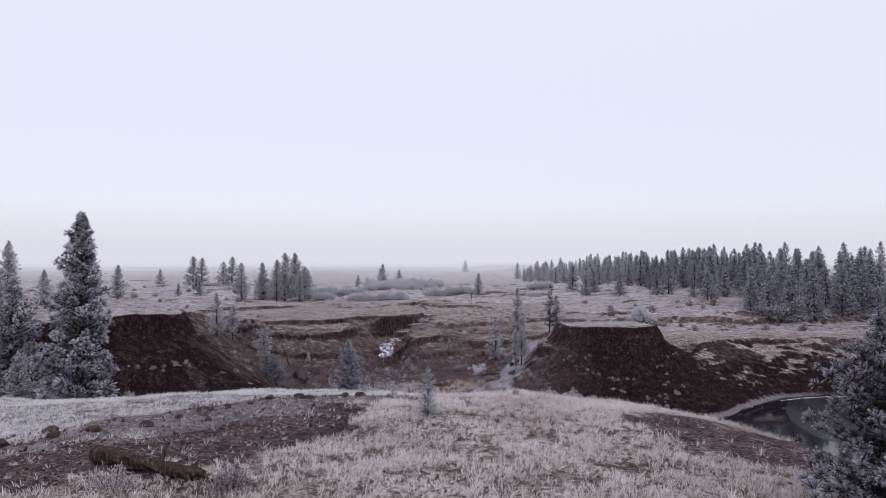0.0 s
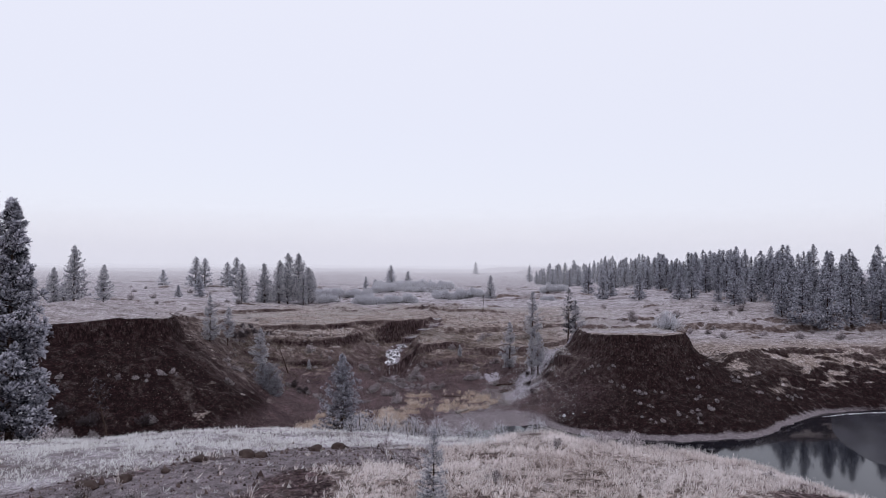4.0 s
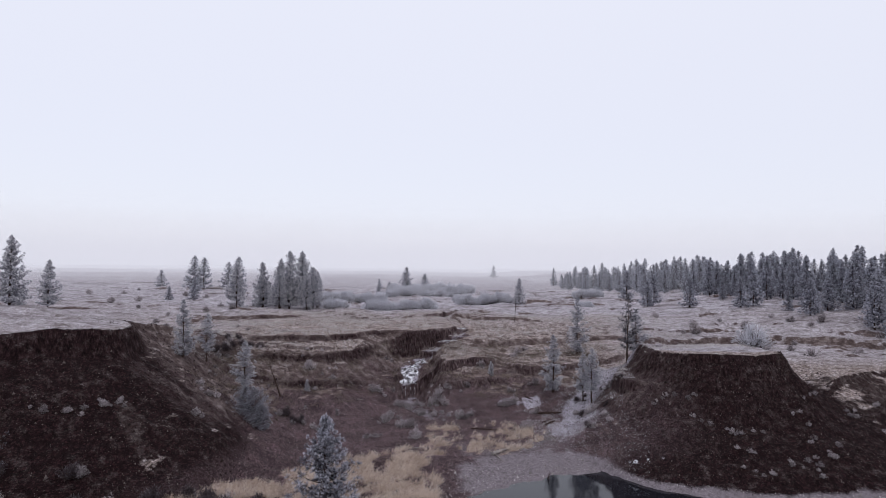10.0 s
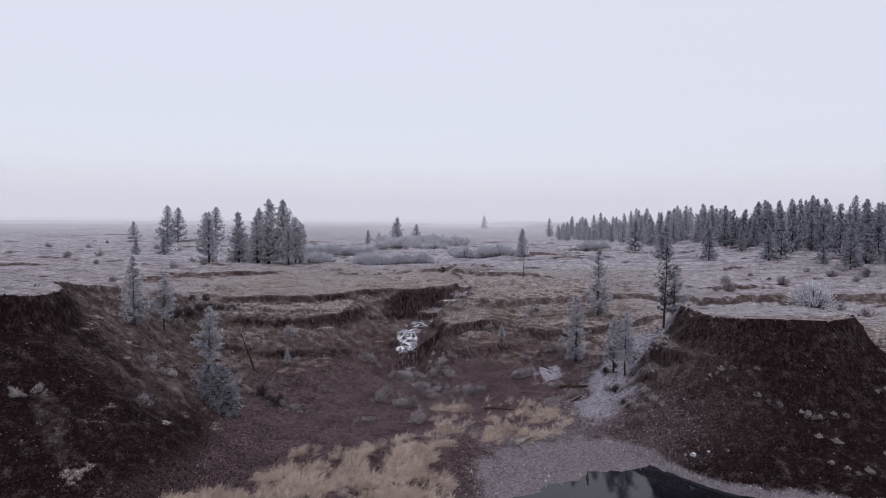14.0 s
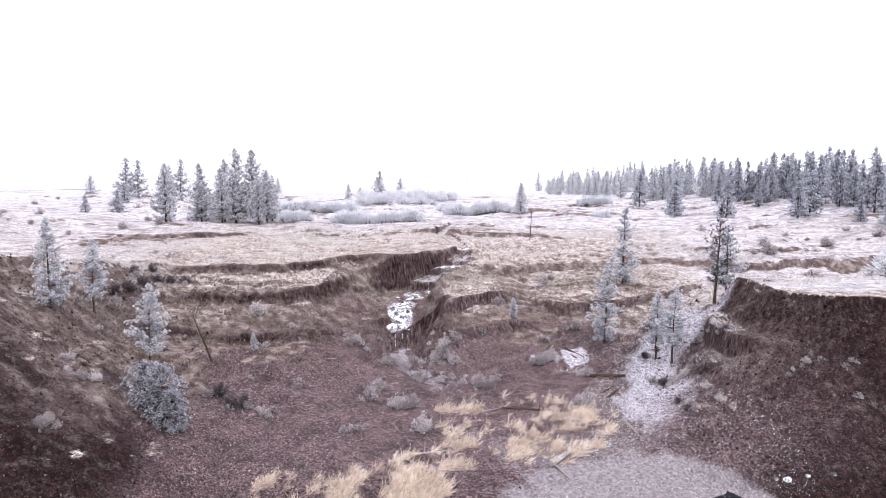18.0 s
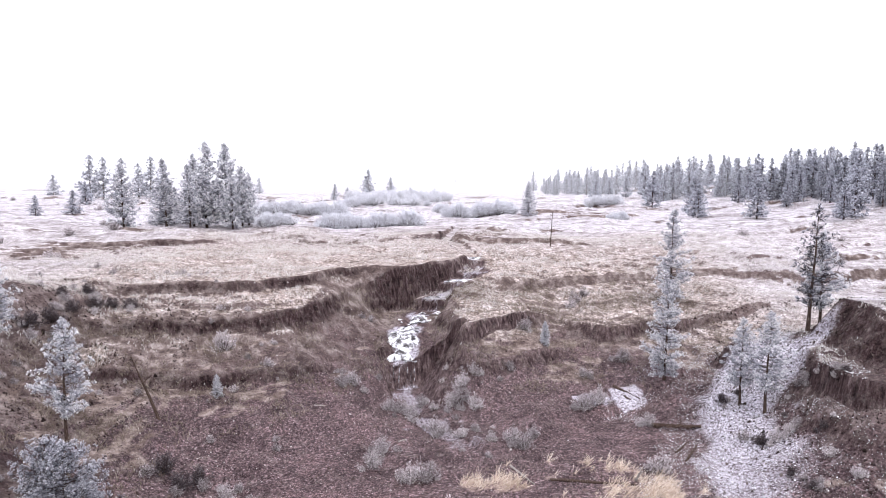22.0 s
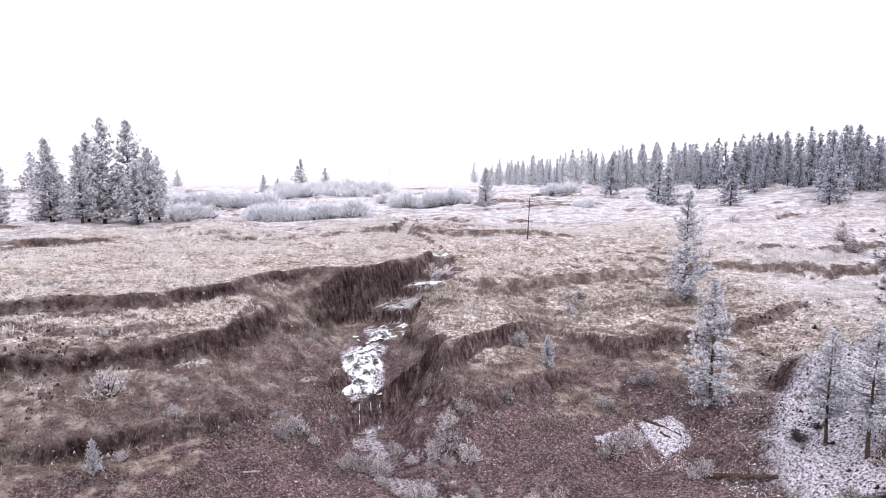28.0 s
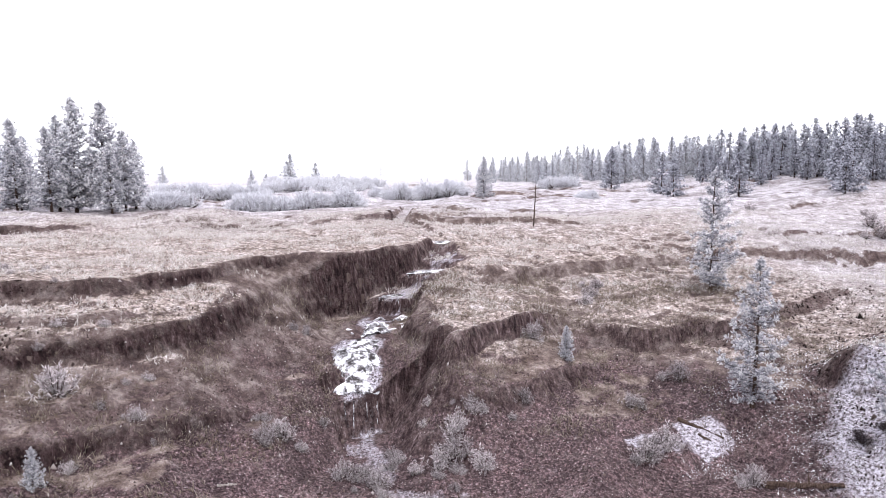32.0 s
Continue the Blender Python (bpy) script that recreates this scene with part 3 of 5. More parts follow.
fan = (1 - sm(np.abs(gx + 46.4 + 0.9 * (gy - 124)) / (1.2 + 0.2 * np.clip(127.5 - gy, 0, 9)) + 0.8 * fbm(gx, gy, 2.5, 3, 77), 0.6, 1.0)) * sm(gy, 119, 121) * (1 - sm(gy, 126.5, 128))
sedge_amt = sedge_amt + 0.2 * fan * scree_zone
head_zone = head_zone * np.where(gx < -17, 0.8, 1.0)
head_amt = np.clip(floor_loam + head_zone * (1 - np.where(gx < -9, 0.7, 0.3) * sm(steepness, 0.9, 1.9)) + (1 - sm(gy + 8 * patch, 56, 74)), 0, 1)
gravel_amt = (1 - sm(gz - LAKE, 0.35, 0.95) * sm(gx, 16, 20)) * (1 - sm(gz - LAKE, 0.9, 1.9)) * sm(gy, 60, 80) * sm(gx + 0.35 * (gy - 128) + 8 * fbm(gx, gy, 5, 4, 73), -7, 3) * (1 - sm(gy, 146, 158))
gravel_amt = np.clip(gravel_amt + 1.0 * (1 - sm(track_d, 1.2, 2.3)) * (gy < 60), 0, 1)
sdist, salong = segment_distance(gx, gy, STREAM)
streak = fbm(gx, gy, 2.5, 3, 61)
rime_amt = (1 - sm(sdist + 3.2 * streak, 0.5, 1.7)) * sm(gy, 158, 166) * (1 - sm(gy, 206, 209)) * np.where(gy < 178, 0.55, 0.85) * (1 - 0.75 * sm(steepness, 0.7, 1.5)) * (1 - sm(gy, 188, 191) * sm(fbm(gx * 0.5, gy, 1.6, 3, 65), -0.25, 0.15))
talus = (1 - sm(segment_distance(gx, gy, TALUS)[0] / 5.0 + 0.9 * fbm(gx, gy, 4, 3, 62), 0.5, 1.2)) * (0.06 + 0.84 * sm(gy - 0.6 * (gx - 15), 143, 158))
patch_r = (1 - sm(np.hypot((gx - 8.8) / 2.2, (gy - 171) / 1.9) + 0.8 * fbm(gx, gy, 2, 3, 63), 0.7, 1.0)) + (1 - sm(np.hypot((gx - 4.4) / 1.6, (gy - 170.5) / 1.2) + 0.8 * fbm(gx, gy, 2, 3, 64), 0.7, 1.0))
rime_amt = np.clip(rime_amt + talus + patch_r, 0, 1)
steep_amt = sm(steepness + 0.25 * patch, 0.75, 1.35)
REEDS = [(-44, 108), (-37, 121), (-34, 126), (-28, 132), (-20.5, 140), (-16, 142), (-8, 139), (-7, 131), (-6, 124), (-11, 115), (-20, 107), (-32, 102)]
FAR_REEDS = [(-9.5, 140), (-9.5, 150), (-6.5, 157.5), (3, 156), (10, 154), (9, 150), (3, 146), (-1, 140)]


def reed_bed(x, y):
    wx, wy = x + 5 * fbm(x, y, 6, 3, 84), y + 5 * fbm(x, y, 6, 3, 85)
    return inside(wx, wy, REEDS) * np.clip(0.75 + 2.4 * fbm(x, y, 2.6, 4, 86, 0.65), 0, 1) + inside(wx, wy, FAR_REEDS) * np.clip(0.25 + 2.6 * fbm(x, y, 2.2, 4, 87, 0.7), 0, 0.9)


gorge = (1 - sm(sdist + 1.5 * streak, 1.6, 2.8)) * sm(gy, 176, 179) * (1 - sm(gy, 204, 208))
grass_amt, sedge_amt = grass_amt * (1 - 0.9 * gorge), sedge_amt * (1 - 0.9 * gorge)
steep_amt = np.maximum(steep_amt, 0.8 * gorge)
straw_amt = reed_bed(gx, gy) * (gz > LAKE + 0.15)
gravel_amt = gravel_amt * (1 - 0.9 * straw_amt)
under = (1 - sm(gy, 52, 66)) * (1 - np.clip(white_strip(gx, gy), 0, 1))
grass_amt = grass_amt * (1 - 0.3 * under)
ny, nx = gx.shape
idx = np.arange(ny * nx).reshape(ny, nx)
quads = np.stack([idx[:-1, :-1], idx[:-1, 1:], idx[1:, 1:], idx[1:, :-1]], -1).reshape(-1, 4)
me = mesh_of("ground", np.stack([gx, gy, gz], -1).reshape(-1, 3), quads, m_land, True)
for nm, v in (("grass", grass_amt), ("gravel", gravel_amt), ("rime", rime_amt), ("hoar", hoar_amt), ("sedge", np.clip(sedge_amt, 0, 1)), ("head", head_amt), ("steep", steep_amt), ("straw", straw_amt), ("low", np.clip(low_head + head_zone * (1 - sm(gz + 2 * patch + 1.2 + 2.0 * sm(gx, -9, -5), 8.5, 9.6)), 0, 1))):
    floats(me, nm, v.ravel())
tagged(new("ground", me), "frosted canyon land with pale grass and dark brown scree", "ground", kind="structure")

wm = mesh_of("lake", [(-8, -45, LAKE), (400, -45, LAKE), (400, 190, LAKE), (-8, 150, LAKE)], [(0, 1, 2, 3)], m_water)
tagged(new("water", wm), "still dark lake at the foot of the canyon", "lake", kind="structure")


# ---- pines ----
def tube(points, radii, sides=7):
    """Vertices and quads of a tapered tube through the points."""
    pts = np.asarray(points, float)
    n = len(pts)
    tang = np.gradient(pts, axis=0)
    tang /= np.linalg.norm(tang, axis=1)[:, None] + 1e-9
    ref = np.where(np.abs(tang[:, 2:3]) > 0.9, [[1.0, 0, 0]], [[0, 0, 1.0]])
    u = np.cross(tang, ref)
    u /= np.linalg.norm(u, axis=1)[:, None]
    v = np.cross(tang, u)
    a = np.linspace(0, 2 * np.pi, sides, endpoint=False)
    ring = u[:, None] * np.cos(a)[None, :, None] + v[:, None] * np.sin(a)[None, :, None]
    verts = (pts[:, None] + ring * np.asarray(radii)[:, None, None]).reshape(-1, 3)
    i = np.arange(n - 1)[:, None] * sides
    j = np.arange(sides)[None]
    k = (j + 1) % sides
    quads = np.stack([i + j, i + k, i + sides + k, i + sides + j], -1).reshape(-1, 4)
    return verts, quads


def joined(chunks):
    vs, fs, base = [], [], 0
    for v, f in chunks:
        vs.append(v)
        fs.append(f + base)
        base += len(v)
    return np.concatenate(vs), np.concatenate(fs)


def tufts(centres, ways, length, width, count, rng, spread=1.0):
    """Needle tufts: count narrow blades at each centre, fanned round its way. Returns vertices, triangles and a tip value."""
    n = len(centres)
    d = ways[:, None] + spread * rng.normal(size=(n, count, 3))
    d /= np.linalg.norm(d, axis=-1, keepdims=True) + 1e-9
    s = np.cross(d, rng.normal(size=(n, count, 3)))
    s /= np.linalg.norm(s, axis=-1, keepdims=True) + 1e-9
    ln = (length * (0.6 + 0.8 * rng.random((n, count, 1)))) if np.isscalar(length) else length[:, None, None] * (0.6 + 0.8 * rng.random((n, count, 1)))
    w = width * (0.7 + 0.6 * rng.random((n, count, 1)))
    c = centres[:, None] + d * ln * 0.1
    v = np.stack([c, c + d * ln * 0.55 + s * w, c + d * ln, c + d * ln * 0.55 - s * w], 2).reshape(-1, 3)
    t = np.tile([0.0, 0.55, 1.0, 0.55], n * count)
    f = np.arange(n * count * 4).reshape(-1, 4)
    return v, f, t


def sprays(centres, sizes, frost, rng, blades, width, upward):
    """Needle sprays: thin blades from each centre out on all sides, more of them upward; frost is the rime on each spray's tips."""
    n = len(centres)
    d = rng.normal(size=(n, blades, 3)) + upward[:, None]
    d /= np.linalg.norm(d, axis=-1, keepdims=True) + 1e-9
    s = np.cross(d, rng.normal(size=(n, blades, 3)))
    s /= np.linalg.norm(s, axis=-1, keepdims=True) + 1e-9
    ln = sizes[:, None, None] * rng.uniform(0.55, 1.15, (n, blades, 1))
    w = ln * width * rng.uniform(0.6, 1.3, (n, blades, 1))
    c = np.repeat(centres[:, None], blades, 1)
    v = np.stack([c, c + d * ln + s * w, c + d * ln * 0.9 - s * w], 2).reshape(-1, 3)
    tip = np.stack([np.zeros((n, blades)), np.repeat(frost[:, None], blades, 1), np.repeat(frost[:, None], blades, 1) * 0.9], -1).ravel()
    return v, np.arange(n * blades * 3).reshape(-1, 3), tip


def pine(seed, tall, bare, wide, limbs, per, spray=0.45, blades=16, width=0.2, shape=1.8, needles=None, gappy=0.1, low=0.65, limb_step=1):
    """An upright pine: a trunk, limbs in uneven whorls, and sprays of needles along the outer part of each limb."""
    rng = np.random.default_rng(seed)
    k = 9
    bend = np.cumsum(rng.normal(0, 0.05, (k, 2)), axis=0)
    zs = np.linspace(0, tall, k)
    tp = np.c_[bend, zs]
    trunk = tube(tp, np.interp(zs, [0, 0.4, tall], [0.019 * tall, 0.015 * tall, 0.015]), 8)
    side_bias = rng.uniform(0, 6.28)
    limb_chunks, cs, us, rs, fr = [], [], [], [], []
    for i in range(limbs):
        q = (i + rng.uniform(0, 0.9)) / limbs
        if rng.random() < gappy:
            continue
        h = tall * (bare + (0.985 - bare) * q)
        a = i * 2.4 + rng.normal(0, 0.5)
        reach = wide * min(1.0, low + 1.7 * q) * (1 - q ** shape) ** 0.85 * (1 + 0.14 * math.cos(a - side_bias))
        r = (reach + 0.12) * rng.uniform(0.6, 1.12)
        root = np.array([np.interp(h, zs, bend[:, 0]), np.interp(h, zs, bend[:, 1]), h])
        out = np.array([np.cos(a), np.sin(a), 0])
        droop = rng.uniform(-0.3, 0.1) + 0.55 * q
        st = np.linspace(0, 1, 4)[:, None]
        if i % limb_step == 0:
            limb_chunks.append(tube(root + out * st * r + np.array([0, 0, 1]) * (droop * st * r + 0.25 * r * st ** 3), np.array([0.035, 0.028, 0.018, 0.008]) * (0.5 + 0.35 * r), 3))
        m = max(1, int(round(per * (0.35 + 0.65 * r / wide))))
        for s in np.linspace(0.3, 1.0, m) if m > 1 else (0.8,):
            s = float(np.clip(s + rng.normal(0, 0.06), 0.2, 1.05))
            side = np.array([-out[1], out[0], 0]) * rng.normal(0, 0.16) * r * s
            cs.append(root + out * s * r + side + np.array([0, 0, 1]) * (droop * s * r + 0.25 * r * s ** 3) + rng.normal(0, 0.12 * spray, 3))
            us.append(out * 0.5 + np.array([0, 0, 0.75]))
            rs.append(spray * rng.uniform(0.7, 1.2) * (0.62 + 0.38 * (1 - q)))
            fr.append(np.clip(0.3 + 0.65 * s + rng.normal(0, 0.2), 0, 1))
    for z in (0.0, 0.3, 0.6):
        cs.append(tp[-1] - [0, 0, z])
        us.append((0, 0, 1.2))
        rs.append(spray * 0.6)
        fr.append(1.0)
    v, f, tip = sprays(np.array(cs), np.array(rs), np.array(fr), rng, blades, width, np.array(us))
    cm = mesh_of("crown", v, f, needles or m_frost)
    floats(cm, "tip", tip)
    return mesh_of("trunk", *trunk, m_bark, True), mesh_of("branchwork", *joined(limb_chunks), m_bark, True), cm


def tree(meshes, x, y, scale, label, group="", name="pine_tree", turn=None, lean=(0, 0), sink=0.15, z=None, stout=1.0):
    ob = new(name)
    a = random.uniform(0, 360) if turn is None else turn
    ob.matrix_basis = pose(x, y, (ground_z(x, y) if z is None else z) - sink, lean[0], lean[1], a) @ Matrix.Diagonal((scale * stout, scale * stout, scale, 1))
    for nm, me in zip(("trunk", "branchwork", "crown"), meshes):
        tagged(part(nm, me, ob), kind="stuff" if nm != "trunk" else "")
    return tagged(ob, label, "tree", group)


PINES = [pine(s, 14, b, w, n, 7, 0.5, 20, 0.17, sh, m_pale, 0.06, 0.85) for s, b, w, n, sh in
         ((1, 0.07, 3.3, 165, 1.5), (2, 0.09, 3.0, 160, 1.7), (3, 0.05, 3.6, 165, 1.35), (4, 0.10, 3.2, 155, 1.6))]
NEAR_PINES = [pine(41, 14, 0.10, 2.2, 210, 7, 0.44, 34, 0.13, 1.7, m_half, 0.08, 0.95), pine(42, 14, 0.03, 4.4, 250, 10, 0.4, 18, 0.13, 1.05, m_half, 0.1, 0.9),
              pine(43, 14, 0.0, 6.4, 250, 7, 0.66, 44, 0.085, 1.6, m_near, 0.14, 0.8), pine(44, 14, 0.05, 3.7, 200, 8, 0.46, 28, 0.13, 1.5, m_half)]
THIN_PINES = [pine(s, 14, b, w, n, 8, 0.5, 22, 0.11, 1.45, m_pale, 0.26, 0.6) for s, b, w, n in ((21, 0.08, 3.1, 130), (22, 0.26, 3.2, 110))]
BARE_PINES = [pine(31, 14, 0.22, 2.7, 80, 5, 0.5, 14, 0.12, 1.3, m_dark, 0.25), pine(32, 14, 0.62, 2.0, 26, 4, 0.4, 12, 0.1, 1.5, m_dark)]
BUSHY_PINE = pine(61, 14, 0.0, 6.4, 120, 8, 0.95, 18, 0.1, 2.6, m_frost, 0.1, 0.9)
FAR_PINES = [pine(s, 14, b, w, n, 4, 0.95, 9, 0.22, sh, m_far, 0.02, 1.0, 3) for s, b, w, n, sh in ((11, 0.04, 3.3, 78, 1.15), (12, 0.06, 2.9, 74, 1.3), (13, 0.03, 3.6, 80, 1.1), (14, 0.04, 3.0, 74, 1.25))]
FROSTED = "frost-covered ponderosa pine on pale frosted grass"

# Grove beside the falls.
for k, (x, y, h) in enumerate(((-56.7, 236.3, 17.6), (-53.9, 241, 17.2), (-60.5, 240, 15), (-63.5, 233, 14.2), (-70, 229, 13.6), (-49.5, 236, 12.5), (-49, 240, 11), (-58.5, 232, 12.5), (-50.5, 233, 10.5), (-66, 240, 11))):
    tree(PINES[k % 4], x, y, h / 14, FROSTED, "pines of the grove")
# Trees on the canyon sides.
SLOPE_LABEL = "frosted young pine on the brown canyon slope"
for k, x, y, h in ((0, 21.5, 191, 13.0), (0, 13.6, 171.8, 11.5), (1, 29, 169, 11), (1, 19.1, 160.4, 10), (1, 18, 163.2, 9.0), (0, -52.6, 153.7, 10.3), (1, -50.4, 158.6, 9.0), (1, -41.2, 152, 10.2)):
    tree(THIN_PINES[k], x, y, h / 14, SLOPE_LABEL, "pines of the canyon", sink=0.3)
for k, x, y, h in ((0, -77, 144, 11.5), (3, -72, 146, 8), (1, -83, 147, 8), (2, -104, 172, 11.5), (1, -98, 176, 9), (1, 1.7, 179.6, 3.2), (2, -33.6, 164.9, 2.5)):
    tree(PINES[k], x, y, h / 14, "bushy frosted pine on the canyon rim", "pines of the rim", sink=0.3)
for x, y, h in ((-36.6, 142.6, 5.4), (-35.2, 142.1, 4.0), (-38.2, 143.6, 4.4)):
    tree(BUSHY_PINE, x, y, h / 14, "low bushy frosted pine on the dark scree", "pines of the canyon", sink=0.3)
tree(BARE_PINES[0], 27.0, 167.5, 13.4 / 14, "half-dead dark pine with a bare forked top", "pines of the canyon", sink=0.3)
tree(BARE_PINES[1], -47.6, 103, 11.5 / 14, "thin leaning pine with a sparse pale crown", "pines of the canyon", lean=(4, -10), sink=0.3)
tree(NEAR_PINES[1], -10.7, 74.5, 11.2 / 14, "bushy frosted pine standing below the near bank", "pines of the near bank", z=9.0)
tree(NEAR_PINES[0], -32.3, 59, (33.4 - ground_z(-32.3, 59)) / 14, "tall frost-covered pine at the canyon edge", "pines of the near bank")
tree(NEAR_PINES[3], -52.8, 78, 13.0 / 14, "broad frosted pine on the near bank", "pines of the near bank")
tree(NEAR_PINES[3], -41.5, 63.5, (27.4 - ground_z(-41.5, 63.5)) / 14, "broad bushy frosted pine on the near bank", "pines of the near bank")
tree(PINES[1], -38.5, 60, 7.5 / 14, "frosted pine on the near bank", "pines of the near bank")
tree(NEAR_PINES[2], 13.4, 19.4, 6.6 / 14, "dense dark pine with frosted needles on the near hill", "pines of the near bank", sink=0.4)
tree(THIN_PINES[0], -0.7, 30.0, 2.4 / 14, "small frosted pine sapling in the grass", "pines of the near bank")
tree(PINES[2], 14.5, 271, 9.5 / 14, "lone bushy frosted pine on the white plateau", "pines of the plateau")
tree(PINES[2], -160, 243, 21 / 14, FROSTED, "pines of the plateau")

# The wood on the rise.
rng = np.random.default_rng(77)
count = 0
while count < 300:
    y = rng.uniform(196, 520)
    edge = np.interp(y, [190, 212, 250, 330, 498, 520], [128, 108, 92, 76, 52, 50])
    x = edge + abs(rng.normal(0, 34)) + rng.uniform(0, 10)
    if (y > 330 and rng.random() < 0.35) or x > 0.72 * y + 14:
        continue
    tree(FAR_PINES[rng.integers(4)], x, y, rng.uniform(7.5, 14.5) * (1 + 0.25 * min(max((x - 100) / 50, 0), 1)) / 14, "frosted pine of the dense dark wood", "pines of the wood", turn=rng.uniform(0, 360))
    count += 1
for x, y, h in ((98, 198, 15), (104, 197, 16), (112, 199, 16.5), (95, 204, 13), (121, 200, 15.5), (133, 201, 16.5), (127, 207, 17), (108, 206, 14), (116, 210, 15.5), (101, 212, 13.5), (139, 214, 16), (145, 206, 16), (89, 222, 10), (70, 262, 10), (58, 268, 9), (78, 240, 9), (84, 246, 11), (66, 290, 11), (61, 310, 12), (48, 330, 9), (92, 226, 8), (99, 232, 10), (88, 232, 6)):
    tree(FAR_PINES[int(x) % 4], x, y, h / 14, "lone frosted pine before the wood", "pines of the wood", stout=1.3 if h < 13 else 1.1)
for x, y, h in ((-158, 368, 9), (-125, 330, 15), (-121, 331, 14), (-113, 340, 12), (-109, 341, 15), (-112, 300, 7), (-35, 385, 13), (-26, 390, 9), (-48, 372, 7), (-90, 420, 8),
                (30, 880, 16), (-43, 376, 6), (-105, 262, 5), (-98, 265, 6)):
    tree(FAR_PINES[int(abs(x)) % 4], x, y, h / 14, "lone frosted pine on the white plateau", "pines of the plateau", stout=1.4)


# ---- shrubs ----
m_twig, nd, lk, bs = mat("frosted_twigs", 0.9)
gi = nd.new("ShaderNodeNewGeometry")
oi = nd.new("ShaderNodeObjectInfo")
f = math_node(nd, lk, "MULTIPLY_ADD", gi.outputs["Random Per Island"], 0.45, math_node(nd, lk, "MULTIPLY_ADD", attr(nd, "tip"), 0.7, math_node(nd, lk, "MULTIPLY_ADD", oi.outputs["Random"], 0.3, -0.12)), clamp=True)
lk.new(ramp(nd, lk, f, [(0.0, col(0.035, 0.026, 0.028)), (0.36, col(0.12, 0.10, 0.107)), (0.72, col(0.42, 0.375, 0.395)), (1.0, col(0.77, 0.71, 0.735))]), bs.inputs["Base Color"])
thin(nd, lk, bs, 0.35)
m_wood, nd, lk, bs = mat("weathered_wood", 0.9)
tc = nd.new("ShaderNodeTexCoord")
mp = nd.new("ShaderNodeMapping")
mp.inputs["Scale"].default_value = (9, 9, 1.0)
lk.new(tc.outputs["Object"], mp.inputs[0])
wn2 = tex(nd, lk, "Noise", 3.0, mp.outputs[0], 5)
lk.new(ramp(nd, lk, wn2.outputs[0], [(0.3, col(0.07, 0.055, 0.048)), (0.55, col(0.26, 0.23, 0.22)), (0.75, col(0.55, 0.53, 0.54))]), bs.inputs["Base Color"])
bump(nd, lk, bs, wn2.outputs[0], 0.5, 0.03)


def shrub(seed, wide, tall, stems, leaves, blade=0.22, blade_w=0.03, upright=0.9, m=None, count=9):
    """A many-stemmed shrub: bare stems, and frosted twig tufts along them."""
    rng = np.random.default_rng(seed)
    chunks, cs, ws = [], [], []
    for _ in range(stems):
        a, r = rng.uniform(0, 6.283), wide * rng.random() ** 0.6
        h = tall * (1 - 0.75 * (r / wide) ** 2) * rng.uniform(0.7, 1.1)
        root = np.array([np.cos(a), np.sin(a), 0]) * r * 0.25 * rng.random()
        top = np.array([np.cos(a) * r, np.sin(a) * r, h])
        mid = (root + top) / 2 + np.array([np.cos(a), np.sin(a), 0]) * 0.15 * r
        chunks.append(tube(np.array([root, mid, top]), [0.03 * tall, 0.018 * tall, 0.006], 3))
        for t in np.linspace(0.22, 1, leaves):
            cs.append(root * (1 - t) ** 2 + 2 * t * (1 - t) * mid + t * t * top + rng.normal(0, 0.05 * wide, 3))
            ws.append((top - root) / (np.linalg.norm(top - root) + 1e-6) * upright)
    v, f, t = tufts(np.array(cs), np.array(ws), blade, 1.5 * blade_w, count, rng, 0.7)
    keep = np.arange(len(v)).reshape(-1, 4)[:, [0, 1, 2]].ravel()
    v, t, f = v[keep], t[keep], np.arange(len(keep)).reshape(-1, 3)
    sm_ = mesh_of("stem", *joined(chunks), m_bark)
    fm = mesh_of("foliage", v, f, m or m_twig)
    floats(fm, "tip", t)
    return sm_, fm


SAGE = [shrub(s, 0.85, 1.05, 24, 6, 0.2, 0.022, 0.5, None, 9) for s in (51, 52, 53)]
m_willow, nd, lk, bs = mat("hoarfrost_twigs", 0.9)
gi = nd.new("ShaderNodeNewGeometry")
f = math_node(nd, lk, "MULTIPLY_ADD", gi.outputs["Random Per Island"], 0.5, math_node(nd, lk, "MULTIPLY_ADD", attr(nd, "tip"), 0.5, 0.1), clamp=True)
lk.new(ramp(nd, lk, f, [(0.0, col(0.13, 0.11, 0.115)), (0.4, col(0.42, 0.41, 0.45)), (1.0, col(0.84, 0.84, 0.89))]), bs.inputs["Base Color"])
thin(nd, lk, bs, 0.4)
m_brush, nd, lk, bs = mat("dark_brush", 0.9)
gi = nd.new("ShaderNodeNewGeometry")
f = math_node(nd, lk, "MULTIPLY_ADD", gi.outputs["Random Per Island"], 0.6, math_node(nd, lk, "MULTIPLY_ADD", attr(nd, "tip"), 0.5, -0.1), clamp=True)
lk.new(ramp(nd, lk, f, [(0.0, col(0.022, 0.016, 0.018)), (0.6, col(0.07, 0.055, 0.06)), (1.0, col(0.24, 0.22, 0.25))]), bs.inputs["Base Color"])
BRUSH = [shrub(s, 1.0, 1.0, 26, 5, 0.26, 0.025, 0.9, m_brush) for s in (55, 56)]
WILLOW = [shrub(s, 2.2, 2.6, 50, 6, 0.6, 0.05, 1.0, m_willow, 6) for s in (61, 62, 63)]
REEDY = [shrub(s, 1.5, 1.9, 54, 6, 0.3, 0.012, 1.1, m_willow) for s in (71, 72)]


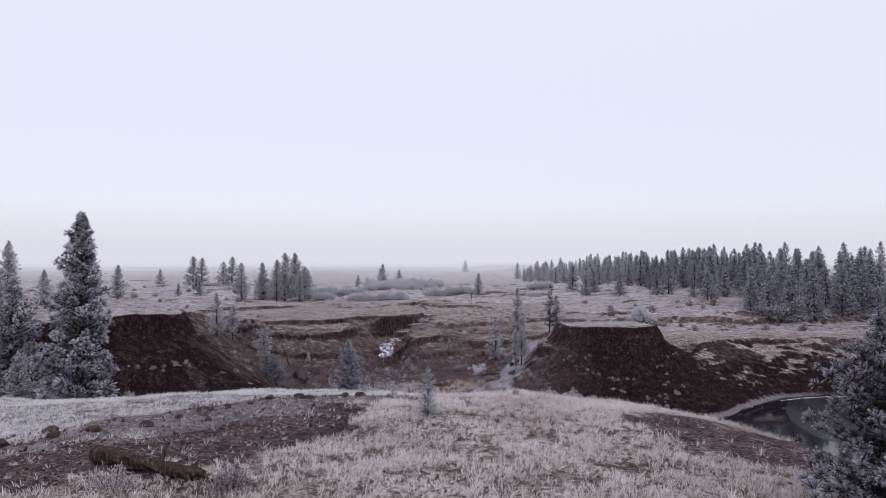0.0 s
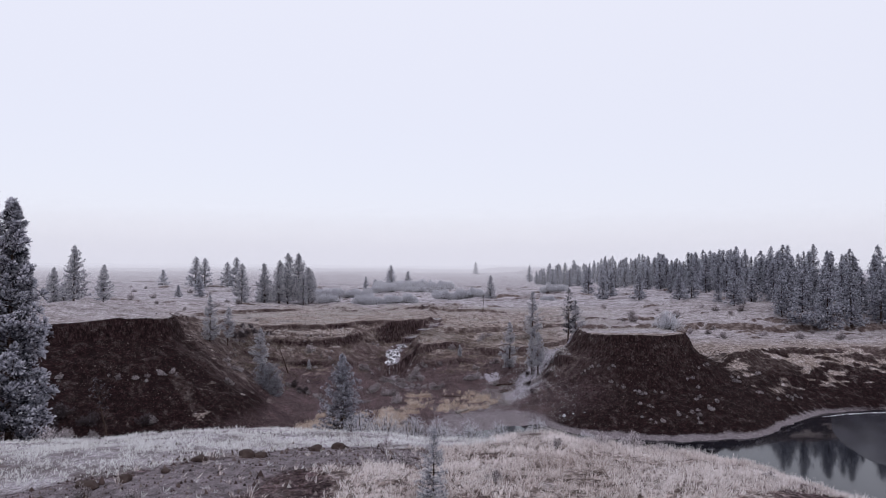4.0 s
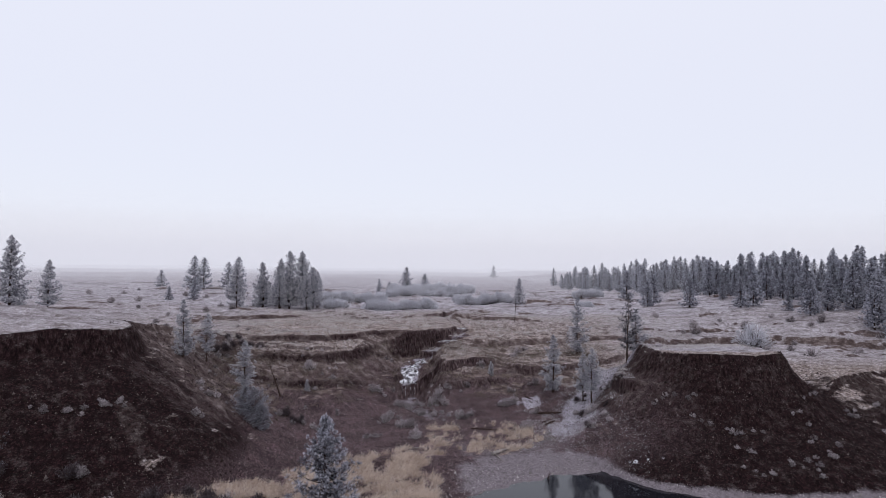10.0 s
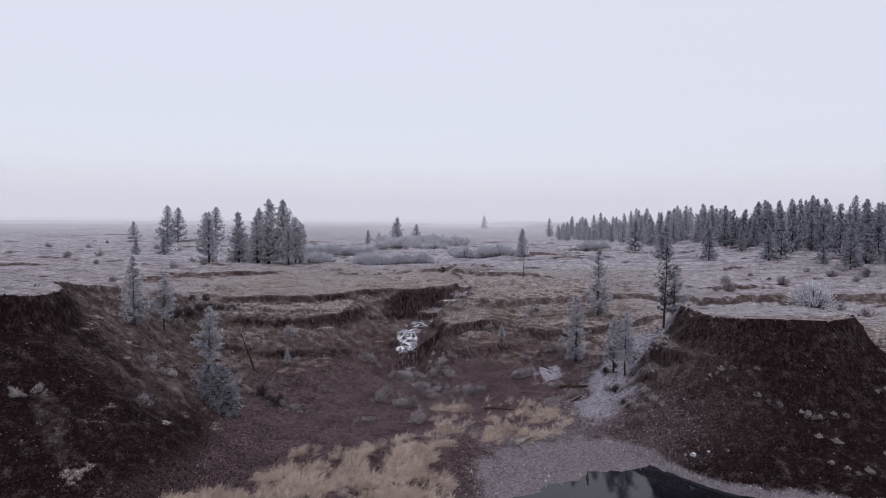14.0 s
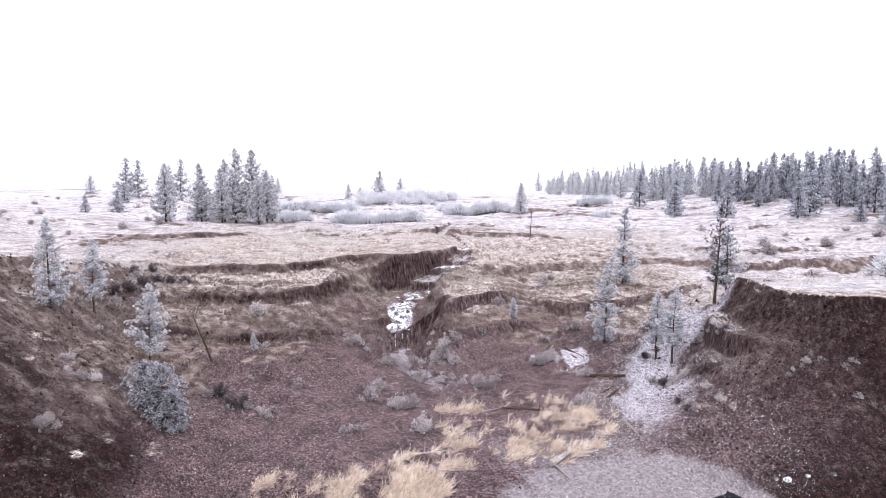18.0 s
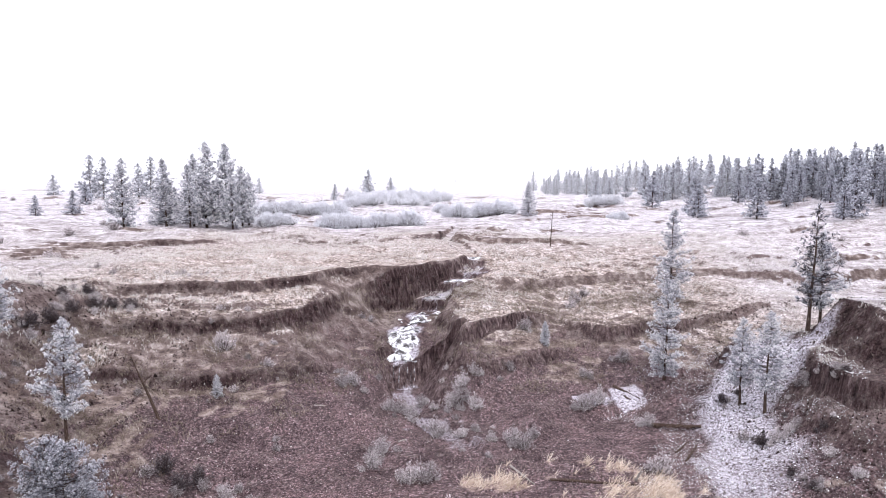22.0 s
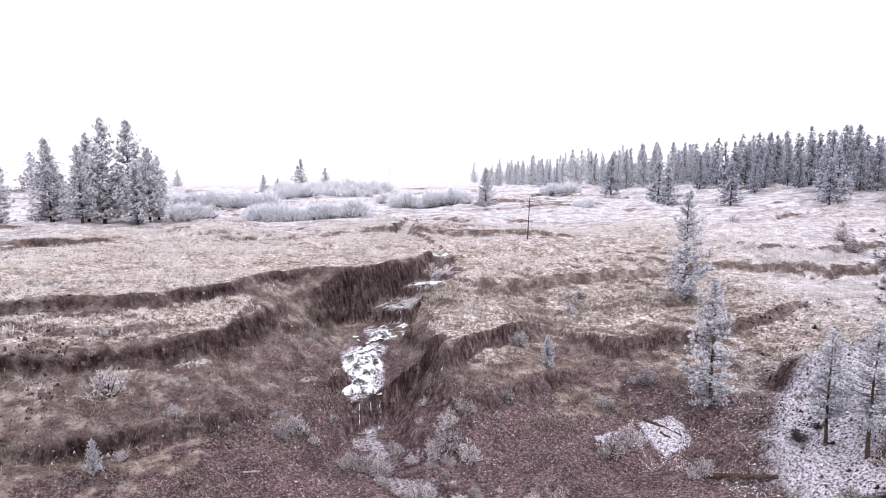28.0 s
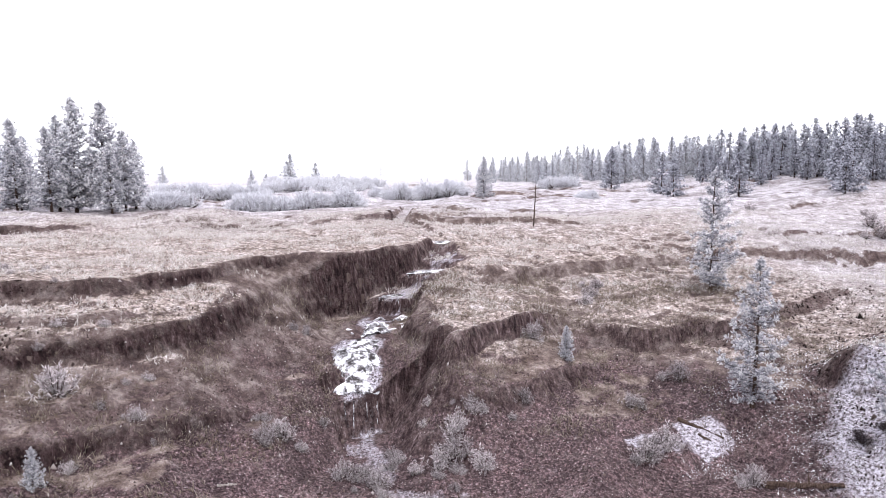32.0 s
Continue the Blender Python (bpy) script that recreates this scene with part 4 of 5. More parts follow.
def bush(kind, x, y, scale, label, group, name="shrub", squash=1.0):
    ob = new(name)
    ob.matrix_basis = pose(x, y, ground_z(x, y) - 0.1, 0, 0, random.uniform(0, 360)) @ Matrix.Diagonal((scale, scale, scale * squash, 1))
    for nm, me in zip(("stem", "foliage"), random.choice(kind)):
        tagged(part(nm, me, ob), kind="stuff")
    return tagged(ob, label, "shrub", group)


SAGE_LABEL = "rounded sagebrush white with frost on brown scree"
GULLY = [(-16.9, 171.3), (-17.1, 159.5), (-17.8, 156.9), (-14.8, 170), (-12, 165.2), (-13.1, 155), (-14.5, 154.1), (-9.4, 164.3), (-4.5, 162.2), (-2.5, 162.8), (-3.7, 160.5), (-11.5, 148.2), (-9.2, 171.5), (-3.2, 174.7),
         (10.7, 177.4), (9.7, 165.4), (7.4, 155.2), (3.7, 168.8), (-7.5, 174.2), (-8.8, 172.9), (-21.1, 173), (-22.2, 172.3), (5.2, 174.7), (-7.7, 169.9), (-15.8, 170.7), (-10.3, 171.2), (4.4, 169.6), (5.9, 170.1), (7, 189.4), (8, 190.4), (-0.3, 182.3), (9.6, 193)]
RIM = [(-60.1, 163.2), (-66.9, 170.7), (-43.1, 141.5), (-42.3, 142.2), (-45.3, 143.8), (-29.2, 152.2), (-28.3, 152.8), (-29.8, 170.2), (-18.1, 148.5), (-19.6, 148.1), (-52, 123.1), (-50.5, 124.8), (-48.9, 126.2), (-55.9, 120.7),
       (-53.5, 121.7), (-41.7, 132.4), (-40.8, 133.3), (-63.5, 117.3), (-22.4, 174.6), (-30, 173.9), (-21.1, 185.7), (-55, 161), (-52, 164)]
BUTTE = [(27, 147.8), (29.8, 147.6), (31.5, 146.2), (32.4, 142.9), (35.9, 140.2), (37, 139.6), (39.1, 140.5), (36.5, 135.4), (35.7, 131.6), (37.5, 131), (41.3, 133.9), (44, 134.5), (44.5, 132.6), (47.8, 135.6), (52, 149.6), (48.2, 142.4),
         (47.7, 144.2), (58.9, 148.6), (64.9, 154.1), (57.9, 150), (62, 146), (66, 147), (69, 149), (72, 151), (50, 138), (46, 138), (18, 170), (20.3, 167.9), (22.1, 159), (22.5, 156), (20.8, 159.8), (17, 164.3)]
DARK_BRUSH = [(-50.8, 164.3), (-50.1, 166.5), (-49.7, 169.9), (-48.9, 172.6), (-47.7, 174.4), (-45.9, 175.3), (-51.3, 171.2), (-50.4, 174.5), (-32.6, 151.2), (-31.5, 152.7), (-34, 152.2)]
for x, y in DARK_BRUSH:
    bush(BRUSH, x, y, random.uniform(1.0, 1.5), "dark purple-brown bush rimmed with frost", "brush of the slope", "brush_clump")
    bush(SAGE, x + random.uniform(-1.2, 1.2), y - random.uniform(0.4, 1.4), random.uniform(0.6, 1.0), SAGE_LABEL, "sagebrush of the canyon", "sagebrush")
for pts, low, high in ((GULLY, 1.0, 1.6), (RIM, 0.55, 0.9), (BUTTE, 0.4, 0.7)):
    for x, y in pts:
        bush(SAGE, x, y, random.uniform(low, high), SAGE_LABEL, "sagebrush of the canyon", "sagebrush")
        for _ in range(2):
            if random.random() < 0.75:
                bush(SAGE, x + random.uniform(-1.5, 1.5), y + random.uniform(-1.1, 1.1), random.uniform(0.35, 0.7), SAGE_LABEL, "sagebrush of the canyon", "sagebrush")
for _ in range(26):
    y = random.uniform(158, 177)
    bush(SAGE, np.interp(y, [158, 171, 177], [-8, -12.5, -14]) + random.gauss(0.8, 2.6), y, random.uniform(0.35, 0.85), "small frosted shrub beside the gully stream", "sagebrush of the canyon")
for _ in range(40):
    x, y = random.uniform(-62, -26), random.uniform(156, 186)
    bush(SAGE, x, y, random.uniform(0.3, 0.7), "small frosted shrub on the terraced slope", "sagebrush of the canyon")
for _ in range(22):
    y = random.uniform(146, 166)
    bush(SAGE if random.random() < 0.6 else BRUSH, random.gauss(19, 2.2), y, random.uniform(0.4, 1.0), "frosted shrub among the rimed talus stones", "sagebrush of the talus")
bush(SAGE, -34.6, 171.1, 1.9, "wide frosted bush on the grassy slope", "sagebrush of the canyon")
bush(WILLOW, 49.5, 165, 1.45, "large rounded frosted bush on the butte top", "sagebrush of the canyon")
for _ in range(90):
    x, y = random.uniform(-62, -24), random.uniform(92, 116)
    bush(BRUSH if random.random() < 0.8 else SAGE, x, y + 0.25 * (x + 44), random.uniform(0.9, 1.9), "dark purple-brown frosted brush on the canyon floor", "brush of the floor", "brush_clump")
for x, y, s in ((-6.0, 52.4, 1.5), (-4.2, 51.3, 1.6), (-2.6, 52.4, 1.7), (-1.2, 53, 1.6), (0.8, 52.2, 1.4), (2.6, 51, 1.1), (4.8, 50.2, 1.1), (7.6, 50, 0.9), (9.5, 49, 0.8)):
    bush(REEDY, x, y, s * 0.55, "pale frosted stems at the hill's edge", "pale stems of the hill")
for x, y, s in ((-23, 48.5, 1.3), (-9.8, 19.6, 0.75), (-6.4, 19.9, 0.85), (-10.9, 28.1, 0.35), (-12.5, 26.9, 0.35), (-10.7, 24.4, 0.35), (-11.3, 31.2, 0.35), (-9.6, 30.8, 0.4), (-14.6, 25.9, 0.4), (-8.6, 29.2, 0.4), (-14.3, 23.4, 0.4),
                (-21, 49, 0.7), (4.5, 41, 0.4), (-3, 40, 0.4), (12, 37, 0.4), (-2, 36, 0.5), (1.2, 33, 0.4)):
    bush(SAGE, x, y, s, "low frosted shrub on the near hill", "shrubs of the hill")
for x, y, s in ((7.0, 43.4, 0.75), (8.6, 43.8, 0.85), (9.8, 43.3, 0.6)):
    bush(SAGE, x, y, s, "low bluish clump of frosted grass on the hill", "pale stems of the hill", "grass_clump", 0.75)
# Willow thickets: left and right ends, near and far sides, how many, least and greatest size.
for x0, x1, y0, y1, n, low, high in ((-46, -38, 231, 238, 9, 0.75, 1.15), (-35, -14, 240, 246, 30, 0.9, 1.35), (-56, -33, 274, 284, 24, 0.9, 1.4), (-44, 0, 355, 385, 34, 1.2, 1.9), (-6, 12, 272, 282, 20, 1.0, 1.5), (-12, -5, 300, 306, 6, 0.7, 0.9),
                                     (40, 51, 308, 316, 11, 0.9, 1.3), (31, 40, 261, 267, 9, 0.6, 0.9), (-40, -8, 318, 340, 20, 0.8, 1.4)):
    for _ in range(n):
        u = random.random()
        bush(WILLOW, x0 + (x1 - x0) * u, y0 + (y1 - y0) * (0.6 * u + 0.4 * random.random()), random.uniform(low, high), "rounded willow bush thick with white frost", "willows of the plateau", "willow_bush", random.uniform(0.85, 1.1))
for _ in range(30):
    x, y = random.uniform(-150, -60), random.uniform(195, 330)
    bush(SAGE, x, y, random.uniform(0.8, 1.8), "low frosted bush on the white plateau", "bushes of the plateau")
for _ in range(26):
    x, y = random.uniform(48, 105), random.uniform(185, 235)
    bush(SAGE, x, y, random.uniform(0.8, 2.0), "low frosted bush before the wood", "bushes of the plateau")


# ---- logs, snags and driftwood ----
def log(a, b, r, label, lift=0.0, rise=0.0, name="fallen_log", m=None):
    """A trunk lying from a to b on the ground, tapered and a little bent, with a broken stub."""
    (ax, ay), (bx, by) = a, b
    n = 13
    t = np.linspace(0, 1, n)
    rg = np.random.default_rng(int(abs(ax * 31 + ay * 7)))
    length = math.hypot(bx - ax, by - ay)
    za, zb = ground_z(ax, ay), ground_z(bx, by)
    pts = np.c_[ax + (bx - ax) * t, ay + (by - ay) * t, za + (zb - za) * t + r * 0.7 + lift + rise * t] + rg.normal(0, min(0.012 * length, 0.2 * r), (n, 3)) * [[1, 1, 0.5]]
    base = pts[0].copy()
    v, f = tube(pts - base, r * np.interp(t, [0, 1], [1.0, 0.55]) * rg.uniform(0.8, 1.15, n), 10)
    v = v + rg.normal(0, 0.11 * r, v.shape)
    f = [list(q) for q in f.tolist()] + [list(range(10))[::-1], list(range((n - 1) * 10, n * 10))]
    ob = new(name)
    ob.location = base
    part("trunk", mesh_of("log", v, f, m or m_wood), ob)
    k = 7
    d = pts[k] - pts[k - 1]
    side = np.array([-d[1], d[0], abs(d[0]) + 0.2])
    side = side / np.linalg.norm(side) * min(0.9, length * 0.16)
    v, f = tube(np.array([pts[k] - base, pts[k] - base + side * 0.6, pts[k] - base + side]), [r * 0.35, r * 0.25, r * 0.08], 5)
    part("branch_stub", mesh_of("branch_stub", v, f, m or m_wood), ob)
    return tagged(ob, label, "log", "logs of the canyon floor")


DARK, PALE = "dark fallen trunk on the frosted talus", "bleached grey driftwood log on the mud"
log((10.0, 165.1), (14.0, 162.8), 0.24, DARK, m=m_bark)
log((0.6, 140.6), (4.3, 144.7), 0.33, PALE)
log((1.1, 141.0), (2.2, 138.2), 0.10, PALE)
log((-5.6, 157.0), (-4.0, 153.8), 0.10, PALE)
log((-2.5, 154.4), (4.6, 153.4), 0.14, DARK, m=m_bark)
log((4.8, 154.2), (5.0, 153.4), 0.13, "short broken stump standing in the reeds", rise=1.4)
log((10.4, 157.4), (12.6, 160.3), 0.13, DARK, m=m_bark)
log((10.5, 151.2), (10.9, 147.2), 0.13, PALE)
log((-15.7, 161.9), (-14.9, 162.3), 0.08, PALE)
log((-9.7, 148.5), (-7.3, 148.9), 0.09, PALE)
log((-13.1, 122.2), (-12.1, 125.8), 0.24, PALE)
log((-14.3, 142.3), (-9.1, 143.6), 0.14, PALE)
log((-24.5, 167.4), (-23.4, 167.8), 0.09, PALE)
log((8.3, 172.9), (10.5, 170.3), 0.16, DARK, m=m_bark)
log((8.9, 171.1), (10.6, 169.5), 0.10, DARK, m=m_bark)
log((10.1, 159.1), (12.1, 161.2), 0.10, DARK, m=m_bark)
log((-26.6, 118.4), (-19.3, 120.1), 0.2, PALE)
log((-17.4, 114.1), (-12.4, 127.0), 0.16, PALE)
log((-11.5, 22.0), (-7.3, 20.3), 0.33, "rotten dark fallen trunk in the grass", m=m_bark)
log((-9.6, 21.9), (-6.6, 20.0), 0.13, "rotten dark fallen trunk in the grass", m=m_bark)


def snag(x, y, tall, label, lean=(0, 0), r=0.16, z=None):
    ob = new("dead_tree")
    ob.matrix_basis = pose(x, y, (ground_z(x, y) if z is None else z) - 0.2, lean[0], lean[1], 0)
    rg = np.random.default_rng(int(abs(x * 13 + y)))
    zs = np.linspace(0, tall, 6)
    v, f = tube(np.c_[np.cumsum(rg.normal(0, 0.03, (6, 2)), axis=0), zs], np.interp(zs, [0, tall], [r, 0.04]), 7)
    part("trunk", mesh_of("snag", v, f, m_bark), ob)
    for k in range(3):
        h, a = tall * rg.uniform(0.5, 0.95), rg.uniform(0, 6.28)
        out = np.array([np.cos(a), np.sin(a), 0.5]) * tall * 0.12
        v, f = tube(np.array([[0, 0, h], [0, 0, h] + out * 0.6, [0, 0, h] + out]), [0.05, 0.035, 0.01], 5)
        part("branch", mesh_of("branch", v, f, m_bark), ob)
    return tagged(ob, label, "dead tree")


snag(9.0, 214, 6.2, "bare dead trunk standing on the plateau", (0, 3), 0.1)
snag(-36.9, 158.9, 6.4, "bare dead trunk leaning over on the brown slope", (4, -19), 0.17)
snag(7.8, 134.2, 1.5, "dead branch standing in the shallow water", (12, 20), 0.1, LAKE - 0.3)
snag(8.4, 133.6, 0.9, "dead branch standing in the shallow water", (-8, -14), 0.08, LAKE - 0.3)


# ---- loose ground cover ----
def scatter(n, x0, x1, y0, y1, seed, keep):
    g = np.random.default_rng(seed)
    x, y = g.uniform(x0, x1, n), g.uniform(y0, y1, n)
    z = height(x, y)
    e = 0.6
    sl = np.hypot((height(x + e, y) - z) / e, (height(x, y + e) - z) / e)
    k = g.random(n) < keep(x, y, z, sl)
    return np.c_[x, y, z][k], g


def blade_stuff(name, pts, g, length, width, count, lean, material, label, spread=0.45):
    w = np.tile([lean[0], lean[1], 1.0], (len(pts), 1)) + g.normal(0, 0.25, (len(pts), 3))
    ln = length * (0.6 + 0.8 * g.random(len(pts)))
    v, f, t = tufts(pts - [0, 0, 0.05], w, ln, width, count, g, spread)
    keep = np.arange(len(v)).reshape(-1, 4)[:, [0, 1, 2]]
    v, t, f = v[keep.ravel()], t[keep.ravel()], np.arange(keep.size).reshape(-1, 3)
    me = mesh_of(name, v, f, material)
    floats(me, "tip", t)
    return tagged(new(name, me), label, "grass", kind="stuff")


def blade_material(name, stops):
    m, nd, lk, bs = mat(name, 0.9)
    g = nd.new("ShaderNodeNewGeometry")
    n = tex(nd, lk, "Noise", 0.35, g.outputs["Position"], 4)
    f = math_node(nd, lk, "MULTIPLY_ADD", g.outputs["Random Per Island"], 0.4, math_node(nd, lk, "MULTIPLY_ADD", attr(nd, "tip"), 0.45, math_node(nd, lk, "MULTIPLY_ADD", n.outputs[0], 0.9, -0.32)), clamp=True)
    lk.new(ramp(nd, lk, f, stops), bs.inputs["Base Color"])
    return m


m_tan = blade_material("frosted_bunchgrass", [(0.0, col(0.045, 0.03, 0.026)), (0.26, col(0.30, 0.235, 0.22)), (0.55, col(0.68, 0.61, 0.60)), (1.0, col(0.88, 0.84, 0.86))])
m_hoar = blade_material("hoar_grass", [(0.0, col(0.14, 0.11, 0.10)), (0.35, col(0.38, 0.34, 0.32)), (0.7, col(0.55, 0.515, 0.51)), (1.0, col(0.72, 0.70, 0.715))])
m_white = blade_material("hoarfrost_grass", [(0.0, col(0.30, 0.28, 0.27)), (0.4, col(0.62, 0.61, 0.61)), (1.0, col(0.82, 0.82, 0.84))])
m_reed = blade_material("dry_reeds", [(0.0, col(0.16, 0.11, 0.08)), (0.35, col(0.42, 0.33, 0.265)), (0.7, col(0.70, 0.595, 0.51)), (1.0, col(0.85, 0.78, 0.73))])


def on_hill(x, y, z, sl):
    bare = (segment_distance(x, y, TRACK)[0] + 2.2 * fbm(x, y, 5, 3, 71) < 1.9) | (segment_distance(x, y, BANK)[0] + 2.2 * fbm(x, y, 3, 3, 74) < 3.0) | (np.hypot((x - 14) / 7, (y - 28.5) / 5) + 1.2 * fbm(x, y, 4, 3, 72) < 0.8)
    return np.where(bare, 0.015, 0.6 + 1.5 * fbm(x, y, 1.3, 3, 81) + 0.5 * fbm(x, y, 6, 2, 80)) * (z > 11) * (1 - sm(y + 6 * fbm(x, y, 6, 2, 89) - 15 * sm(-x, 3, 9), 52, 64))


pts, g = scatter(150000, -40, 32, 15, 78, 201, on_hill)
strip = white_strip(pts[:, 0], pts[:, 1]) > 0.5
white = strip | (pts[:, 1] + 0.5 * np.abs(pts[:, 0] + 5) > 52)
blade_stuff("white_grass", pts[strip], g, 0.17, 0.018, 6, (0.2, 0.05), m_white, "thick white hoarfrost grass beyond the old track")
blade_stuff("hoar_grass", pts[white & ~strip], g, 0.3, 0.015, 7, (0.25, 0.05), m_hoar, "pale frosted grass along the hill's edge")
pts = pts[~white]
rub, g2 = scatter(9000, -24, 4, 16, 42, 211, lambda x, y, z, sl: 0.07 * ((segment_distance(x, y, BANK)[0] < 2.6) | (segment_distance(x, y, TRACK)[0] < 2.6)) * (fbm(x, y, 1.5, 2, 78) > 0.05))
blade_stuff("pale_tufts", rub, g2, 0.22, 0.014, 14, (0.1, 0), m_white, "pale frosted tufts among the rubble by the track", 0.8)
blade_stuff("bunchgrass", pts, g, 0.23, 0.015, 10, (0.2, 0.05), m_tan, "frosted tan bunchgrass covering the near hill")
pts, g = scatter(105000, -66, 48, 158, 226, 202, lambda x, y, z, sl: np.clip(0.35 + 1.5 * fbm(x * 0.6, y, 3, 3, 82), 0, 0.8) * (sl < 0.75) * (z > 7.6))
blade_stuff("plateau_grass", pts, g, 0.34, 0.035, 4, (0.15, -0.1), m_hoar, "pale frosted bunchgrass on the plateau and benches")
pts, g = scatter(80000, -62, 24, 146, 205, 203, lambda x, y, z, sl: np.clip(0.3 + 1.5 * fbm(x, y, 3, 3, 83), 0, 0.7) * (z > 2.2) * (z < 10.5) * (sl < 2.4) * ((x < 12) | (y > 174)) * (segment_distance(x, y, STREAM)[0] > 1.8))
blade_stuff("slope_grass", pts, g, 0.45, 0.035, 4, (0, -0.3), blade_material("slope_grass", [(0.0, col(0.03, 0.022, 0.018)), (0.4, col(0.10, 0.076, 0.058)), (0.75, col(0.24, 0.20, 0.17)), (1.0, col(0.44, 0.40, 0.37))]),
            "dull brown grass on the canyon slopes")


def in_reeds(x, y, z, sl):
    return reed_bed(x, y) * (z > LAKE + 0.2)


pts, g = scatter(64000, -48, 14, 98, 158, 204, in_reeds)
blade_stuff("dry_reeds", pts, g, 0.75, 0.026, 9, (0.6, -0.4), m_reed, "golden dry reeds lying over at the lake's edge", 0.4)

# Loose stones on the scree and the talus.
m_stone, nd, lk, bs = mat("basalt_stones", 0.92)
gi = nd.new("ShaderNodeNewGeometry")
lk.new(ramp(nd, lk, gi.outputs["Random Per Island"], [(0.0, col(0.010, 0.007, 0.0065)), (0.5, col(0.026, 0.017, 0.016)), (0.85, col(0.06, 0.043, 0.041)), (0.97, col(0.15, 0.125, 0.12))]), bs.inputs["Base Color"])
m_rimed, nd, lk, bs = mat("rimed_stones", 0.9)
gi = nd.new("ShaderNodeNewGeometry")
sx = nd.new("ShaderNodeSeparateXYZ")
lk.new(gi.outputs["Normal"], sx.inputs[0])
top = math_node(nd, lk, "MULTIPLY_ADD", gi.outputs["Random Per Island"], 0.6, math_node(nd, lk, "MULTIPLY_ADD", sx.outputs[2], 0.7, -0.45), clamp=True)
lk.new(ramp(nd, lk, top, [(0.18, col(0.06, 0.046, 0.044)), (0.3, col(0.3, 0.28, 0.29)), (0.5, col(0.64, 0.64, 0.68))]), bs.inputs["Base Color"])
m_brown, nd, lk, bs = mat("gully_stones", 0.92)
gi = nd.new("ShaderNodeNewGeometry")
lk.new(ramp(nd, lk, gi.outputs["Random Per Island"], [(0.0, col(0.022, 0.015, 0.014)), (0.5, col(0.08, 0.056, 0.053)), (0.85, col(0.15, 0.115, 0.11)), (0.97, col(0.38, 0.35, 0.35))]), bs.inputs["Base Color"])
m_pebble, nd, lk, bs = mat("shore_pebbles", 0.85)
gi = nd.new("ShaderNodeNewGeometry")
lk.new(ramp(nd, lk, gi.outputs["Random Per Island"], [(0.0, col(0.10, 0.085, 0.08)), (0.5, col(0.27, 0.24, 0.235)), (1.0, col(0.5, 0.47, 0.47))]), bs.inputs["Base Color"])


def stones(name, pts, g, size, material, label, vary=0.45):
    """Angular loose stones: tetrahedra with uneven corners."""
    n = len(pts)
    o = np.array([(1, 0, -0.4), (-0.5, 0.87, -0.4), (-0.5, -0.87, -0.4), (0, 0, 0.9)])
    s = size * g.lognormal(0, vary, (n, 1, 1)) * g.uniform(0.6, 1.3, (n, 4, 1)) * g.uniform(0.6, 1.1, (n, 1, 3))
    a = g.uniform(0, 6.283, n)
    v = o[None] * s
    v = np.stack([v[..., 0] * np.cos(a)[:, None] - v[..., 1] * np.sin(a)[:, None], v[..., 0] * np.sin(a)[:, None] + v[..., 1] * np.cos(a)[:, None], v[..., 2]], -1) + pts[:, None]
    t = np.array([(0, 1, 3), (1, 2, 3), (2, 0, 3), (1, 0, 2)])
    f = (t[None] + 4 * np.arange(n)[:, None, None]).reshape(-1, 3)
    return tagged(new(name, mesh_of(name, v.reshape(-1, 3), f, material)), label, "stones", kind="stuff")


pts, g = scatter(190000, -62, 70, 100, 186, 205, lambda x, y, z, sl: (0.5 + 0.8 * fbm(x, y, 6, 3, 88)) * (z > LAKE + 0.5) * ((sl > 0.25) | (z < 3)) * np.where((x > -9 - 0.35 * (y - 128)) & (z < LAKE + 1.4), 0.04, 1.0) * (1 - 0.8 * (in_reeds(x, y, z, sl) > 0)))
loamy = (pts[:, 1] > 138) & (pts[:, 0] < 15) & (pts[:, 0] > -38)
stones("scree_stones", pts[~loamy], g, 0.095, m_stone, "dark brown broken basalt scree")
stones("gully_stones", pts[loamy], g, 0.07, m_brown, "brown and grey stones strewn over the gully floor")
pts, g = scatter(90000, 3, 34, 132, 180, 206, lambda x, y, z, sl: np.where(y - 0.6 * (x - 15) > 149, 0.45, 0.2 * (1 - sm(x, 20, 30))) * (segment_distance(x, y, TALUS)[0] / 9.0 + 0.8 * fbm(x, y, 4, 3, 62) < 0.95) * (z > LAKE + 0.9) * (sl < 1.3) * (x < 27 - 0.25 * np.clip(152 - y, 0, 20)))
stones("rimed_talus", pts, g, 0.075, m_rimed, "dark talus stones capped with white rime", 0.3)
pts, g = scatter(30000, -12, 90, 112, 152, 207, lambda x, y, z, sl: 0.7 * (z > LAKE - 0.1) * (z < LAKE + 0.8) * (x > -9 - 0.35 * (y - 128)))
stones("shore_pebbles", pts, g, 0.09, m_pebble, "pale pebble beach round the lake")
pts, g = scatter(22000, -28, 8, 16, 44, 208, lambda x, y, z, sl: 0.02 + 0.9 * ((segment_distance(x, y, TRACK)[0] < 2.4) | (segment_distance(x, y, BANK)[0] < 2.4)))
stones("track_stones", pts, g, 0.06, m_brown, "grey gravel of an old track on the hill")


